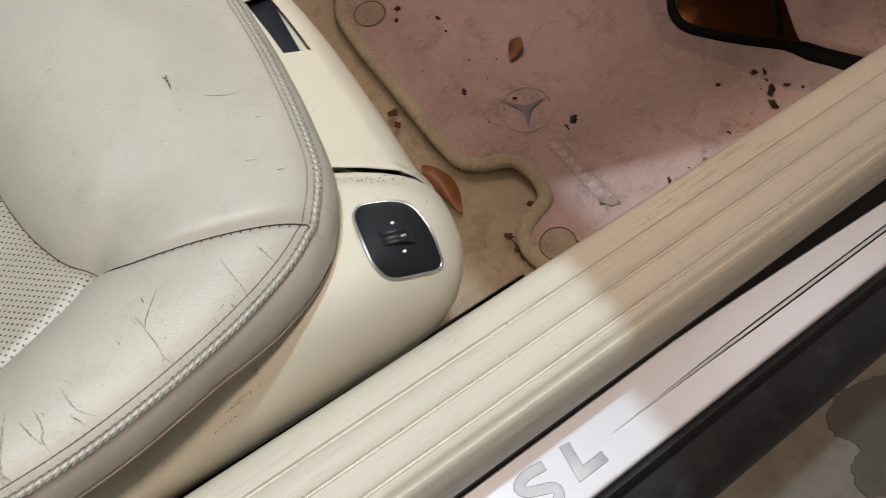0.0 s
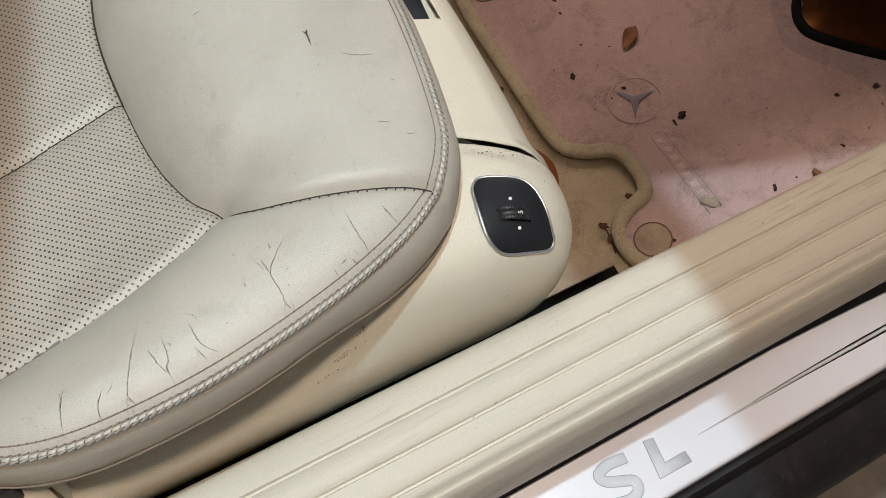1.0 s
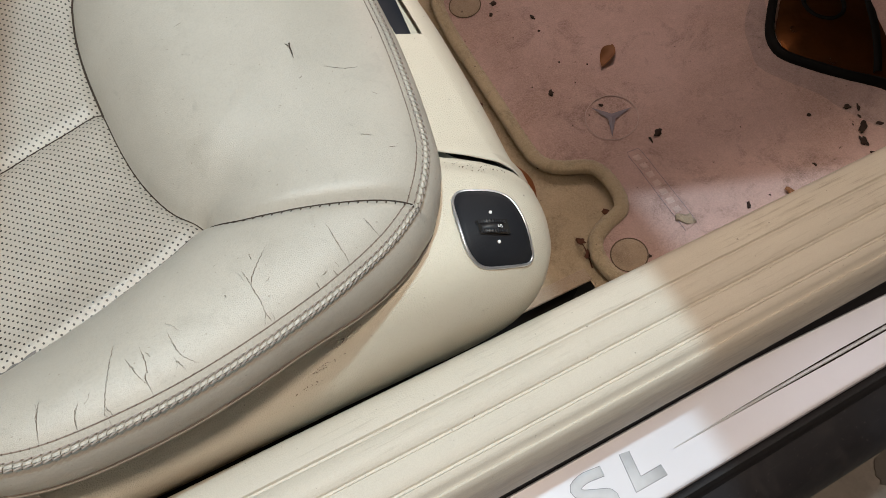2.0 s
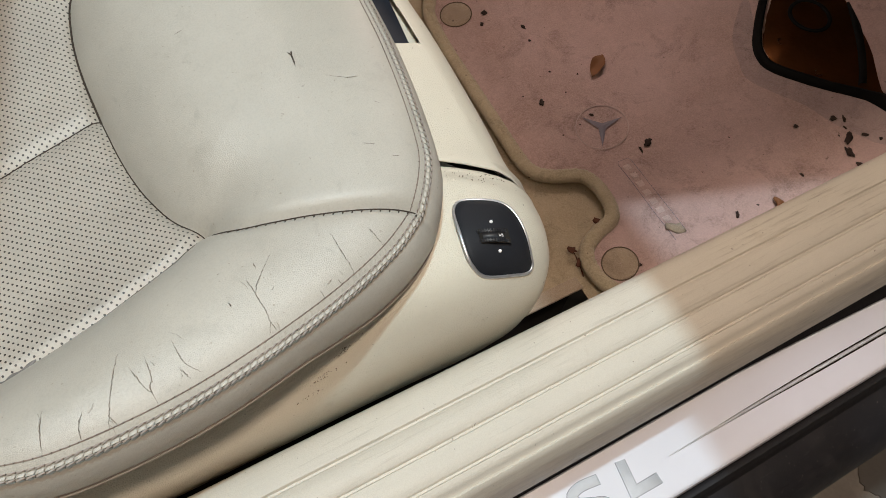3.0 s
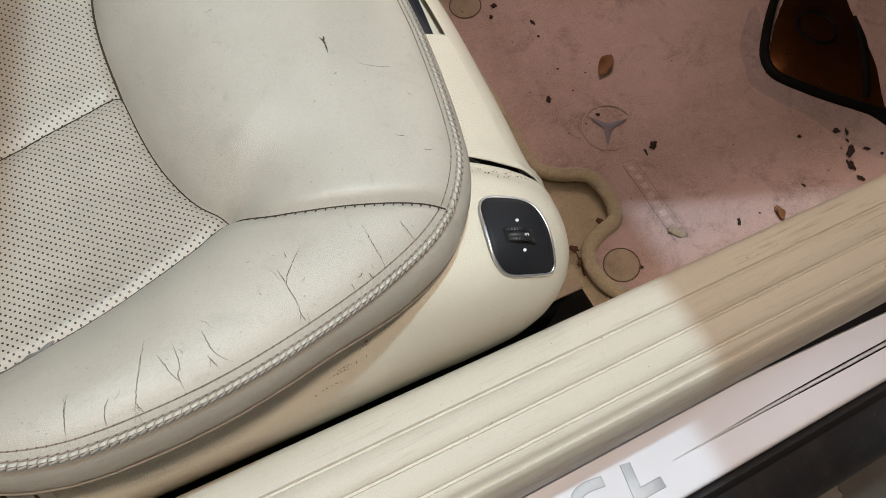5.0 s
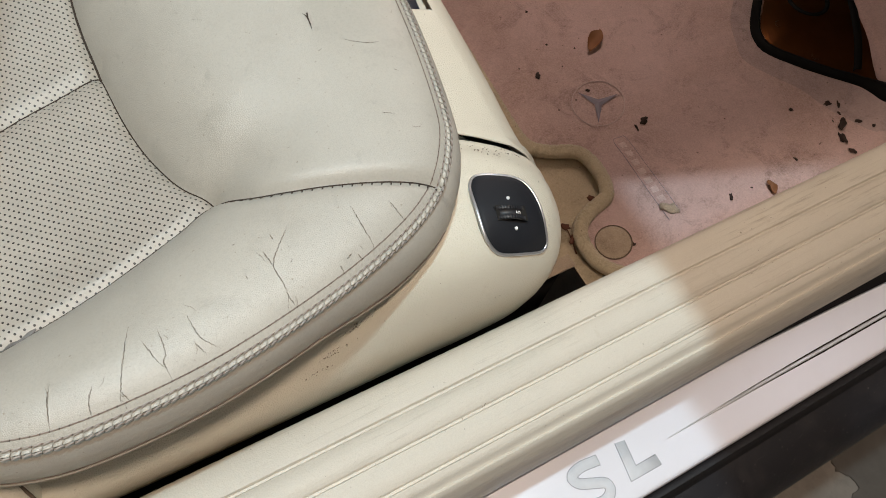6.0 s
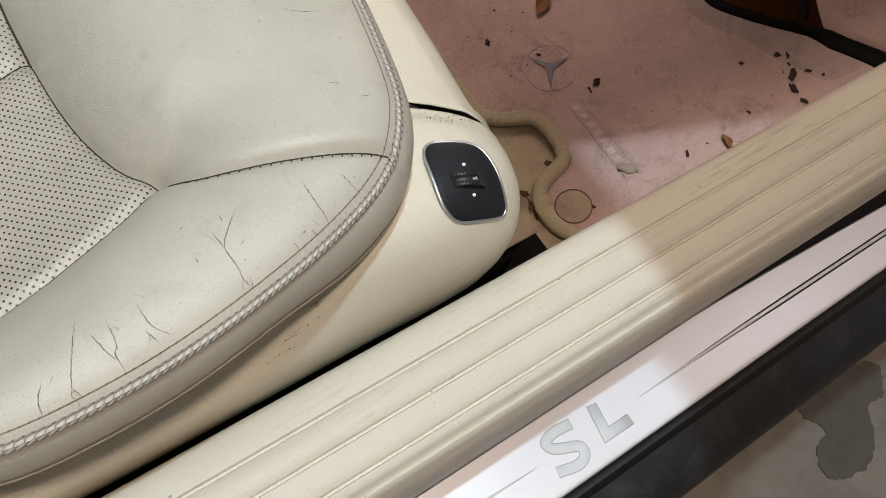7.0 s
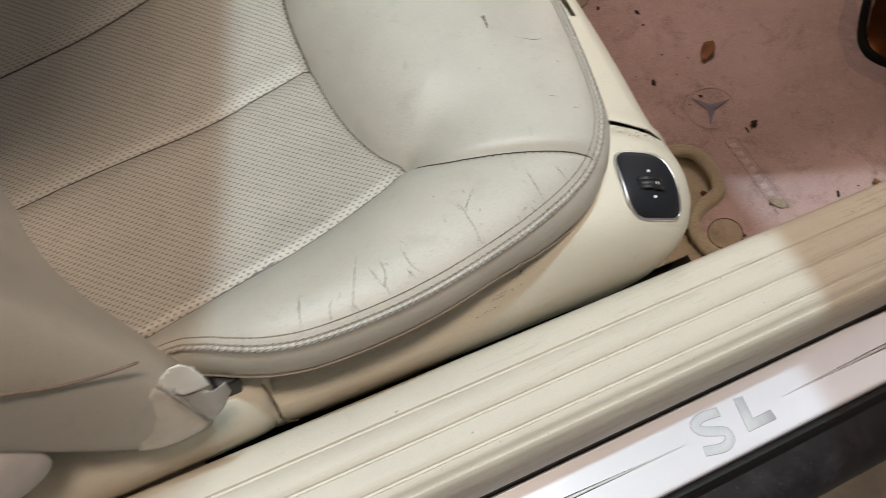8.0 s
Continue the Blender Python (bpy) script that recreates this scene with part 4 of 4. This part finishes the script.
def crack(points, width, seed, jag=0.0003):
    """A thin, ragged opening in the leather."""
    rnd = random.Random(seed)
    c = spline(points, max(6, int(14 * len(points))))
    rows = []
    for i, p in enumerate(c):
        t = c[min(i + 1, len(c) - 1)] - c[max(i - 1, 0)]
        n = np.array([-t[1], t[0]]) / (np.linalg.norm(t) + 1e-9)
        p = p + n * rnd.uniform(-jag, jag)
        w = 0.7 * width * (0.25 + rnd.random()) * min(1, 3.0 * min(i, len(c) - 1 - i) / len(c) + 0.15)
        e = np.array([p - n * w, p, p + n * w])
        z = cushion_z(e)
        rows.append([(e[0][0], e[0][1], z[0] + 0.0002), (e[1][0], e[1][1], z[1] + 0.0003), (e[2][0], e[2][1], z[2] + 0.0002)])
    return grid(rows)


hair = random.Random(12)
HAIRS = []
for c in CRACKS[:5] + CRACKS[11:]:
    for _ in range(1):
        a, b = np.array(c[0]), np.array(c[-1])
        m = a + (b - a) * hair.random() + np.array([hair.uniform(-0.006, 0.006), hair.uniform(-0.002, 0.002)])
        d = (b - a) / np.linalg.norm(b - a) * hair.uniform(0.0012, 0.0045)
        turn = hair.uniform(-0.7, 0.7)
        d = np.array([d[0] * math.cos(turn) - d[1] * math.sin(turn), d[0] * math.sin(turn) + d[1] * math.cos(turn)])
        HAIRS.append([tuple(m - d), tuple(m + np.array([-d[1], d[0]]) * 0.2), tuple(m + d)])
for k, c in enumerate(HAIRS):
    part("crack", crack(c, 0.00013, 200 + k), CRACK, seat, "hairline crack in the leather")
for k, c in enumerate(CRACKS):
    part("crack", crack(c, 0.00034, k), CRACK, seat, "fine dark crack in the leather")
for k, c in enumerate(SPLITS):
    part("split", crack(c, 0.0008 if k < 2 else 0.00028, 50 + k, 0.00018), SEAM if k < 2 else CRACK, seat, "small dark split in the leather")

# plastic base: side trim with the dial, and the front cover
base_out = spline([(-0.0285, 0.1800), (-0.0325, 0.1640), (-0.0382, 0.1480), (-0.0450, 0.1365), (-0.0580, 0.1240), (-0.0780, 0.1175), (-0.110, 0.1160), (-0.15, 0.1165), (-0.25, 0.1160), (-0.33, 0.1160), (-0.384, 0.1180)], 140)
base_in = spline([(-0.140, 0.2460), (-0.146, 0.234), (-0.156, 0.220), (-0.171, 0.209), (-0.195, 0.200), (-0.23, 0.195), (-0.28, 0.192), (-0.34, 0.190), (-0.384, 0.190)], 140)
side_profile = [(0.050, 0.385), (0.036, 0.410), (0.022, 0.425), (0.0115, 0.443), (0.0045, 0.461), (0.0010, 0.479), (0.0, 0.495), (0.0012, 0.510), (0.0040, 0.519), (0.0085, 0.5275), (0.0145, 0.5360), (0.022, 0.5435), (0.032, 0.5495), (0.044, 0.5540), (0.060, 0.5565), (0.20, 0.558)]


def base_drop(x):
    k = min(1, max(0, (-0.13 - x) / 0.15))
    return 0.034 * k * k * (3 - 2 * k)


rows = []
for o, i in zip(base_out, base_in):
    w = (i - o) / np.linalg.norm(i - o)
    drop, span = base_drop(o[0]), np.linalg.norm(i - o)
    run_in = np.hypot(o[0] - base_out[0][0], o[1] - base_out[0][1])
    drop += 0.011 * math.exp(-(run_in / 0.016) ** 2)
    rows.append([(*(o + w * min(d, span - 0.003 + 0.01 * d)), z - drop * (max(0, z - 0.44) / 0.118) ** 2) for d, z in side_profile])
rows.insert(0, [(x - 0.001, y - 0.001, z - 0.03) for x, y, z in rows[0]])
base_rows = rows
part("side_trim", grid(rows), TRIM, seat, "cream plastic seat base trim")

front_out = spline([(-0.0268, 0.1845), (-0.0215, 0.223), (-0.0165, 0.260), (-0.0115, 0.310), (-0.0085, 0.350), (-0.0075, 0.385)], 60)
front_in = spline([(-0.1382, 0.2498), (-0.1375, 0.272), (-0.136, 0.290), (-0.132, 0.305), (-0.126, 0.325), (-0.122, 0.355), (-0.120, 0.385)], 60)
f_out, f_in = np.concatenate([front_out, mirror(front_out)[::-1][1:]]), np.concatenate([front_in, mirror(front_in)[::-1][1:]])
front_profile = [(0.004, 0.30), (0.001, 0.43), (0.0, 0.470), (0.002, 0.490), (0.0065, 0.506), (0.0125, 0.5175), (0.0205, 0.5275), (0.0300, 0.5345), (0.0335, 0.5360), (0.0540, 0.5405), (0.075, 0.5425), (0.10, 0.5430)]
rows = []
for o, i in zip(f_out, f_in):
    w = (i - o) / np.linalg.norm(i - o)
    near = 0.0045 * math.exp(-(np.hypot(o[0] - f_out[0][0], o[1] - f_out[0][1]) / 0.02) ** 2)
    rows.append([(*(o + w * d), z + near) for d, z in front_profile])
cover_edge = rows[0]
for lip, back in ((0.0012, 0.0), (0.0016, 0.006), (0.03, 0.008)):
    rows.insert(0, [(x + 0.6 * back, y + back, z - lip) for x, y, z in cover_edge])
cover_bm = bmesh.new()
vs = [[cover_bm.verts.new(p) for p in row] for row in rows]
for a, b in zip(vs, vs[1:]):
    for k in range(len(a) - 1):
        mid = (a[k].co + b[k + 1].co) / 2
        if 0.328 < mid.y < 0.392 and k == 8:
            continue
        cover_bm.faces.new((a[k], a[k + 1], b[k + 1], b[k]))
part("front_cover", cover_bm, TRIM, seat, "cream plastic front cover with a dark recess")
part("recess_floor", box(-0.075, -0.0365, 0.320, 0.400, 0.515, 0.5272), TRIM, seat, "cream recess floor", False)
part("recess_window", slab([(-0.075, 0.320), (-0.0500, 0.320), (-0.0405, 0.380), (-0.0385, 0.400), (-0.075, 0.400)], lambda x, y: 0.530, 0.011, 0.0008), WINDOW, seat, "glossy dark blue recess insert", False)
# near-black sheet and box put shade behind the gap between the two covers
joint_rows = []
for k in range(5, 11):
    a, b = Vector(base_rows[1][k + 3]), Vector(cover_edge[k])
    low = min(a.z, b.z) - 0.0035
    joint_rows.append([(a.x - 0.001, a.y - 0.002, low), (b.x + 0.003, b.y + 0.006, low)])
part("gap_shade", grid(joint_rows), DEEP, seat, "near-black filler giving the shade between the covers", False)
part("joint", box(-0.13, -0.045, 0.185, 0.26, 0.40, 0.505), DEEP, seat, "near-black filler giving the shade between the covers", False)

# dial panel
base_points = np.array([p for row in base_rows for p in row])


near_dial = base_points[(base_points[:, 0] > -0.135) & (base_points[:, 0] < -0.05) & (base_points[:, 1] > 0.118) & (base_points[:, 1] < 0.20) & (base_points[:, 2] > 0.515)]


def cubic(x, y):
    x, y = (np.asarray(x) + 0.09) * 20, (np.asarray(y) - 0.155) * 20
    return np.stack([x ** i * y ** j for i in range(4) for j in range(4 - i)], -1)


dial_fit = np.linalg.lstsq(cubic(near_dial[:, 0], near_dial[:, 1]), near_dial[:, 2], rcond=None)[0]


def trim_z(x, y):
    return float(cubic(x, y) @ dial_fit) + 0.0011


dial_plan = spline([(-0.0963, 0.1812), (-0.0848, 0.1767), (-0.0745, 0.1709), (-0.0694, 0.1640), (-0.0679, 0.1520), (-0.0688, 0.1365), (-0.0697, 0.1312), (-0.0758, 0.1283), (-0.0915, 0.1297), (-0.1052, 0.1329), (-0.1108, 0.1384), (-0.1120, 0.1482), (-0.1074, 0.1686), (-0.1031, 0.1778)], 96, True)
plan_mid = dial_plan.mean(0)
rows = []
for k, lift in ((1.012, -0.003), (1.0, 0.0004), (0.985, 0.0012), (0.8, 0.0012), (0.55, 0.0012), (0.3, 0.0012), (0.02, 0.0012)):
    rows.append([(x, y, trim_z(x, y) + lift) for x, y in plan_mid + (dial_plan - plan_mid) * k])
dial_panel = part("dial_panel", grid(rows, True), BLACK, seat, "black switch panel with chrome surround")
part("surround", tube([(x, y, trim_z(x, y) + 0.0006) for x, y in plan_mid + (dial_plan - plan_mid) * 1.012], 0.0011, 8, True), SATIN, dial_panel, "thin satin chrome surround")
for cx, cy in ((-0.0881, 0.1588), (-0.0913, 0.1412)):
    part("dot", disc(cx, cy, 0.0011, lambda x, y: trim_z(cx, cy) + 0.0012, 0.0004, 16), WHITE, dial_panel, "white marker dot")
slot_x, slot_y = Vector((0.0190, -0.0068, -0.003)).normalized(), Vector((0.0015, 0.0082, 0.003)).normalized()
slot_n = slot_x.cross(slot_y).normalized()
slot_c = Vector((-0.0912, 0.1494, trim_z(-0.0912, 0.1494) + 0.0019))
frame_pts = [slot_c + slot_x * (0.0098 * a) + slot_y * (0.0046 * b) + slot_n * 0.0003 for a, b in ((-1, -1), (1, -1), (1, 1), (-1, 1))]
bm = bmesh.new()
bm.faces.new([bm.verts.new(p) for p in frame_pts])
part("slot", bm, DEEP, dial_panel, "dark slot around the thumbwheel", False)
wheel_c = slot_c - slot_n * 0.0094 - slot_x * 0.0006
rows = []
for b, r in ((-0.0042, 0.0112), (-0.0040, 0.0126), (-0.0020, 0.0126), (-0.0017, 0.0120), (0.0017, 0.0120), (0.0020, 0.0126), (0.0040, 0.0126), (0.0042, 0.0112)):
    rows.append([wheel_c + slot_y * b + slot_x * (r * math.cos(a)) + slot_n * (r * math.sin(a)) for a in np.linspace(0, math.tau, 60, endpoint=False)])
wheel = part("thumbwheel", grid(rows, True), WHEEL, dial_panel, "black ribbed thumbwheel")
for b in (-0.0030, 0.0030):
    bm = bmesh.new()
    for a in np.arange(radians(25), radians(156), radians(7.5)):
        rib = [wheel_c + slot_y * (b + db) + slot_x * (r * math.cos(a + da)) + slot_n * (r * math.sin(a + da)) for db in (-0.001, 0.001) for da, r in ((-0.035, 0.0124), (-0.02, 0.0133), (0.02, 0.0133), (0.035, 0.0124))]
        v = [bm.verts.new(p) for p in rib]
        for i in range(3):
            bm.faces.new((v[i], v[i + 1], v[i + 5], v[i + 4]))
    part("ribs", bm, WHEEL, wheel, "", False)["kind"] = "stuff"
text = bpy.data.curves.new("numeral", "FONT")
text.body, text.size, text.extrude, text.align_x, text.align_y = "5", 0.0050, 0.00012, "CENTER", "CENTER"
holder = bpy.data.objects.new("numeral_source", text)
scene.collection.objects.link(holder)
numeral_mesh = bpy.data.meshes.new_from_object(holder.evaluated_get(bpy.context.evaluated_depsgraph_get()))
bpy.data.objects.remove(holder)
numeral_mesh.materials.append(WHITE)
numeral = new("numeral", numeral_mesh)
numeral.parent = wheel
up = (slot_n * math.sin(radians(70)) + slot_x * math.cos(radians(70))).normalized()
text_y = -(slot_x - up * slot_x.dot(up)).normalized()
text_x = text_y.cross(up)
numeral.matrix_basis = Matrix.Translation(wheel_c + up * 0.0124) @ Matrix((text_x, text_y, up)).transposed().to_4x4()
numeral["label"] = "white numeral"
mark_up = (slot_n * math.sin(radians(42)) + slot_x * math.cos(radians(42))).normalized()
mark_y = (slot_x - mark_up * slot_x.dot(mark_up)).normalized()
mark_c = wheel_c + mark_up * 0.0125
bm = bmesh.new()
bm.faces.new([bm.verts.new(mark_c + mark_y * u + slot_y * v) for u, v in ((-0.0012, 0.0), (0.0010, 0.0013), (0.0010, -0.0003))])
part("marker", bm, WHITE, wheel, "small white triangle marker", False)

# dirt flecks on the trim beside the joint
fleck = random.Random(5)
bm = bmesh.new()
for _ in range(70):
    k = fleck.random()
    cx = -0.055 - 0.052 * k + fleck.gauss(0, 0.003)
    cy = 0.1915 + 0.020 * k - abs(fleck.gauss(0, 0.005))
    r = fleck.choice((0.00018, 0.00025, 0.0004))
    m = Matrix.Translation((cx, cy, trim_z(cx, cy) - 0.0006)) @ Matrix.Rotation(fleck.random() * 6.28, 4, "Z") @ Matrix.Diagonal((r * fleck.uniform(0.8, 2.4), r, 0.6 * r, 1))
    bmesh.ops.create_icosphere(bm, subdivisions=1, radius=1, matrix=m)
part("dirt", bm, DIRT_AND_SHADE, seat, "dark dirt flecks")["kind"] = "stuff"

upper_points = base_points[base_points[:, 2] > 0.50]
bm = bmesh.new()
for _ in range(260):
    k = fleck.betavariate(2, 2)
    cx = -0.186 - 0.056 * k + fleck.gauss(0, 0.002)
    cy = 0.1395 - 0.0185 * k ** 0.8 - abs(fleck.gauss(0, 0.0018))
    cz = upper_points[np.argmin(np.hypot(upper_points[:, 0] - cx, upper_points[:, 1] - cy)), 2]
    r = fleck.choice((0.00012, 0.00016, 0.00026))
    m = Matrix.Translation((cx, cy, cz + 0.0002)) @ Matrix.Rotation(fleck.random() * 6.28, 4, "Z") @ Matrix.Diagonal((r * fleck.uniform(0.8, 2.4), r, 0.7 * r, 1))
    bmesh.ops.create_icosphere(bm, subdivisions=1, radius=1, matrix=m)
part("dirt", bm, DIRT_AND_SHADE, seat, "dark grime under the cushion edge")["kind"] = "stuff"

# rear base trim
rear_out = spline([(-0.380, 0.1200), (-0.3835, 0.1175), (-0.40, 0.1140), (-0.50, 0.1130), (-0.80, 0.1140)], 60)
rows = []
for o in rear_out:
    dip = 0.010 * min(1, max(0, (-0.40 - o[0]) / 0.2))
    close = 0.006 * max(0, (o[0] + 0.384) / 0.004)
    rows.append([(o[0], o[1] + d + close, z - dip) for d, z in ((0.05, 0.38), (0.026, 0.42), (0.012, 0.447), (0.004, 0.470), (0.0, 0.490), (0.0014, 0.505), (0.005, 0.518), (0.010, 0.528), (0.018, 0.536), (0.03, 0.541), (0.075, 0.543))])
part("rear_trim", grid(rows), TRIM, seat, "cream plastic rear base trim")
# dark tube paints the shaded step where rear and side trim meet
part("step_shade", tube([(-0.3935, 0.150, 0.5375), (-0.3880, 0.1330, 0.5340), (-0.3835, 0.1235, 0.5250), (-0.3815, 0.1178, 0.5130), (-0.3805, 0.1155, 0.4970), (-0.3775, 0.1150, 0.4860), (-0.3700, 0.1150, 0.4800)], 0.0009, 6), DIRT_AND_SHADE, seat, "dark line for the shaded joint step between the trims")
film_rows = []
for u in np.linspace(0, 1, 26):
    c = np.array([-0.352 - 0.042 * u, 0.1915 - 0.0105 * u])
    w = 0.0013 * math.sin(math.pi * u) ** 0.5 * (1 + 0.5 * math.sin(23 * u)) + 0.0003
    e = np.array([c + np.array([0.2, 1.0]) * w * v for v in (-1, -0.3, 0.4, 1)])
    film_rows.append([(x, y, z + h) for (x, y), z, h in zip(e, cushion_z(e), (0.0004, 0.0016 + 0.0008 * math.sin(31 * u), 0.0010 + 0.0008 * math.sin(47 * u + 1), 0.0004))])
part("torn_film", grid(film_rows), FILM, seat, "torn grey film along the seam")
part("buckle_slot", box(-0.412, -0.397, 0.128, 0.150, 0.530, 0.552, 0.002), RUBBER, seat, "black slot beside the belt")

# ---------------------------------------------------------------- backrest
half_section = [(-0.64, 0.118), (-0.52, 0.1085), (-0.468, 0.1085), (-0.443, 0.116), (-0.430, 0.134), (-0.435, 0.160), (-0.450, 0.190), (-0.478, 0.235), (-0.498, 0.295), (-0.507, 0.385)]
section = spline(half_section + [(x, 2 * YC - y) for x, y in half_section[::-1][1:]], 120)
rows = []
for u in np.linspace(0, 1, 46):
    z = 0.540 + 0.61 * u
    row = []
    for x, y in section:
        yy = min(y, 2 * YC - y)
        inner_drop = 0.06 * min(1, max(0, (yy - 0.125) / 0.05)) * (1 - u) ** 3
        shear = 1.25 * max(0, -0.474 - x) * (1 - min(1, max(0, (yy - 0.12) / 0.03))) * (1 - u)
        tuck = 0.010 * math.exp(-(u / 0.015) ** 2)
        row.append((x - 0.42 * (z - 0.60) - tuck, y + (tuck * 0.6 if y < YC else -tuck * 0.6), z - inner_drop + shear))
    rows.append(row)
part("backrest", grid(rows), LEATHER, seat, "cream leather backrest with side bolsters")
back_points = np.array([p for row in rows for p in row])
back_points = back_points[back_points[:, 1] < 0.2]


def on_back(x, z):
    """The side face of the backrest at (x, z)."""
    d = np.hypot(back_points[:, 0] - x, back_points[:, 2] - z)
    k = np.argsort(d)[:6]
    return (x, float(back_points[k, 1].min()) - 0.0006, z)


seam_path = np.array([on_back(x, z) for x, z in spline([(-0.575, 0.765), (-0.530, 0.717), (-0.491, 0.681), (-0.473, 0.663), (-0.453, 0.647), (-0.440, 0.6385)], 60)])
seam_path[:, 1] = np.polyval(np.polyfit(seam_path[:, 0], seam_path[:, 1], 4), seam_path[:, 0]) - 0.0012
part("backrest_seam", tube([tuple(p) for p in seam_path], 0.0009, 6), THREAD, seat, "dark sewn seam")

# belt webbing folded beside the seat
belt = thing("seat_belt", "folded cream woven seat belt webbing beside the seat", "seat belt")


def cloth(outline, y_at, cell=0.003, soft=0.0008):
    """A soft piece of woven cloth in the (x, z) plane; y_at gives its depth."""
    bm = fill_grid([tuple(p) for p in outline], lambda x, z: 0.0, cell)
    for v in bm.verts:
        x, z = v.co.x, v.co.y
        v.co = Vector((x, y_at(x, z) + soft * noise.noise((x * 90, z * 90, 0.7)), z))
    bmesh.ops.solidify(bm, geom=bm.faces[:], thickness=0.0014)
    return bm


def flap(points, y0, tilt, bulge):
    """A rounded plastic piece; points in (x, z)."""
    p = resample(spline(points, 60, True), 49)[:48]
    mid = p.mean(0)
    rows = []
    for k in (1.0, 0.93, 0.8, 0.6, 0.3, 0.02):
        rows.append([(x, y0 + tilt * (z - mid[1]) - bulge * (1 - k ** 4), z) for x, z in mid + (p - mid) * k])
    return grid(rows, True)


lobe = [(-0.4375, 0.6060), (-0.4345, 0.6125), (-0.4290, 0.6180), (-0.4235, 0.6190), (-0.4180, 0.6130), (-0.4148, 0.6040), (-0.4135, 0.5955), (-0.4275, 0.5960)]
part("strap_lobe", cloth(lobe, lambda x, z: 0.1140 + 0.32 * (z - 0.600) + 0.0010 * ((x + 0.422) / 0.01) ** 2, soft=0.0003), WEBBING, belt, "white padded strap end")
lower_web = [(-0.4395, 0.6060), (-0.4340, 0.5968), (-0.4271, 0.5823), (-0.4209, 0.5648), (-0.4155, 0.5644), (-0.4234, 0.5584), (-0.4324, 0.5550), (-0.4410, 0.5530), (-0.4488, 0.5536), (-0.4600, 0.5600), (-0.4560, 0.5775), (-0.4480, 0.5945)]
part("strap", cloth(lower_web, lambda x, z: 0.1065 + 0.25 * (z - 0.56) + 0.0004 * math.sin(150 * (x + 0.6 * z)), soft=0.0003), WEB, belt, "cream ribbed webbing")
fold = [(-0.4351, 0.6086), (-0.4253, 0.5973), (-0.4132, 0.5902), (-0.4056, 0.5921), (-0.4041, 0.5814), (-0.4091, 0.5737), (-0.4171, 0.5668), (-0.4211, 0.5662), (-0.4270, 0.5846), (-0.4323, 0.5990)]
part("strap_fold", cloth(fold, lambda x, z: 0.1050 + 0.25 * (z - 0.56) + 0.0010 * math.sin(240 * (x - 0.2 * z)), soft=0.0008), GREY_WEB, belt, "soiled grey folded strap end")
part("strap_hem", tube([(-0.4350, 0.1161, 0.6103), (-0.4314, 0.1131, 0.5986), (-0.4260, 0.1095, 0.5841), (-0.4213, 0.1060, 0.5700)], 0.0009, 6), ROPE, belt, "stitched hem")
tagged(link("seat_lever", flap([(-0.585, 0.610), (-0.550, 0.622), (-0.515, 0.620), (-0.501, 0.603), (-0.499, 0.585), (-0.512, 0.570), (-0.545, 0.564), (-0.580, 0.568)], 0.110, 0.1, 0.010), LEVER), "pale plastic release lever below the backrest", "lever")
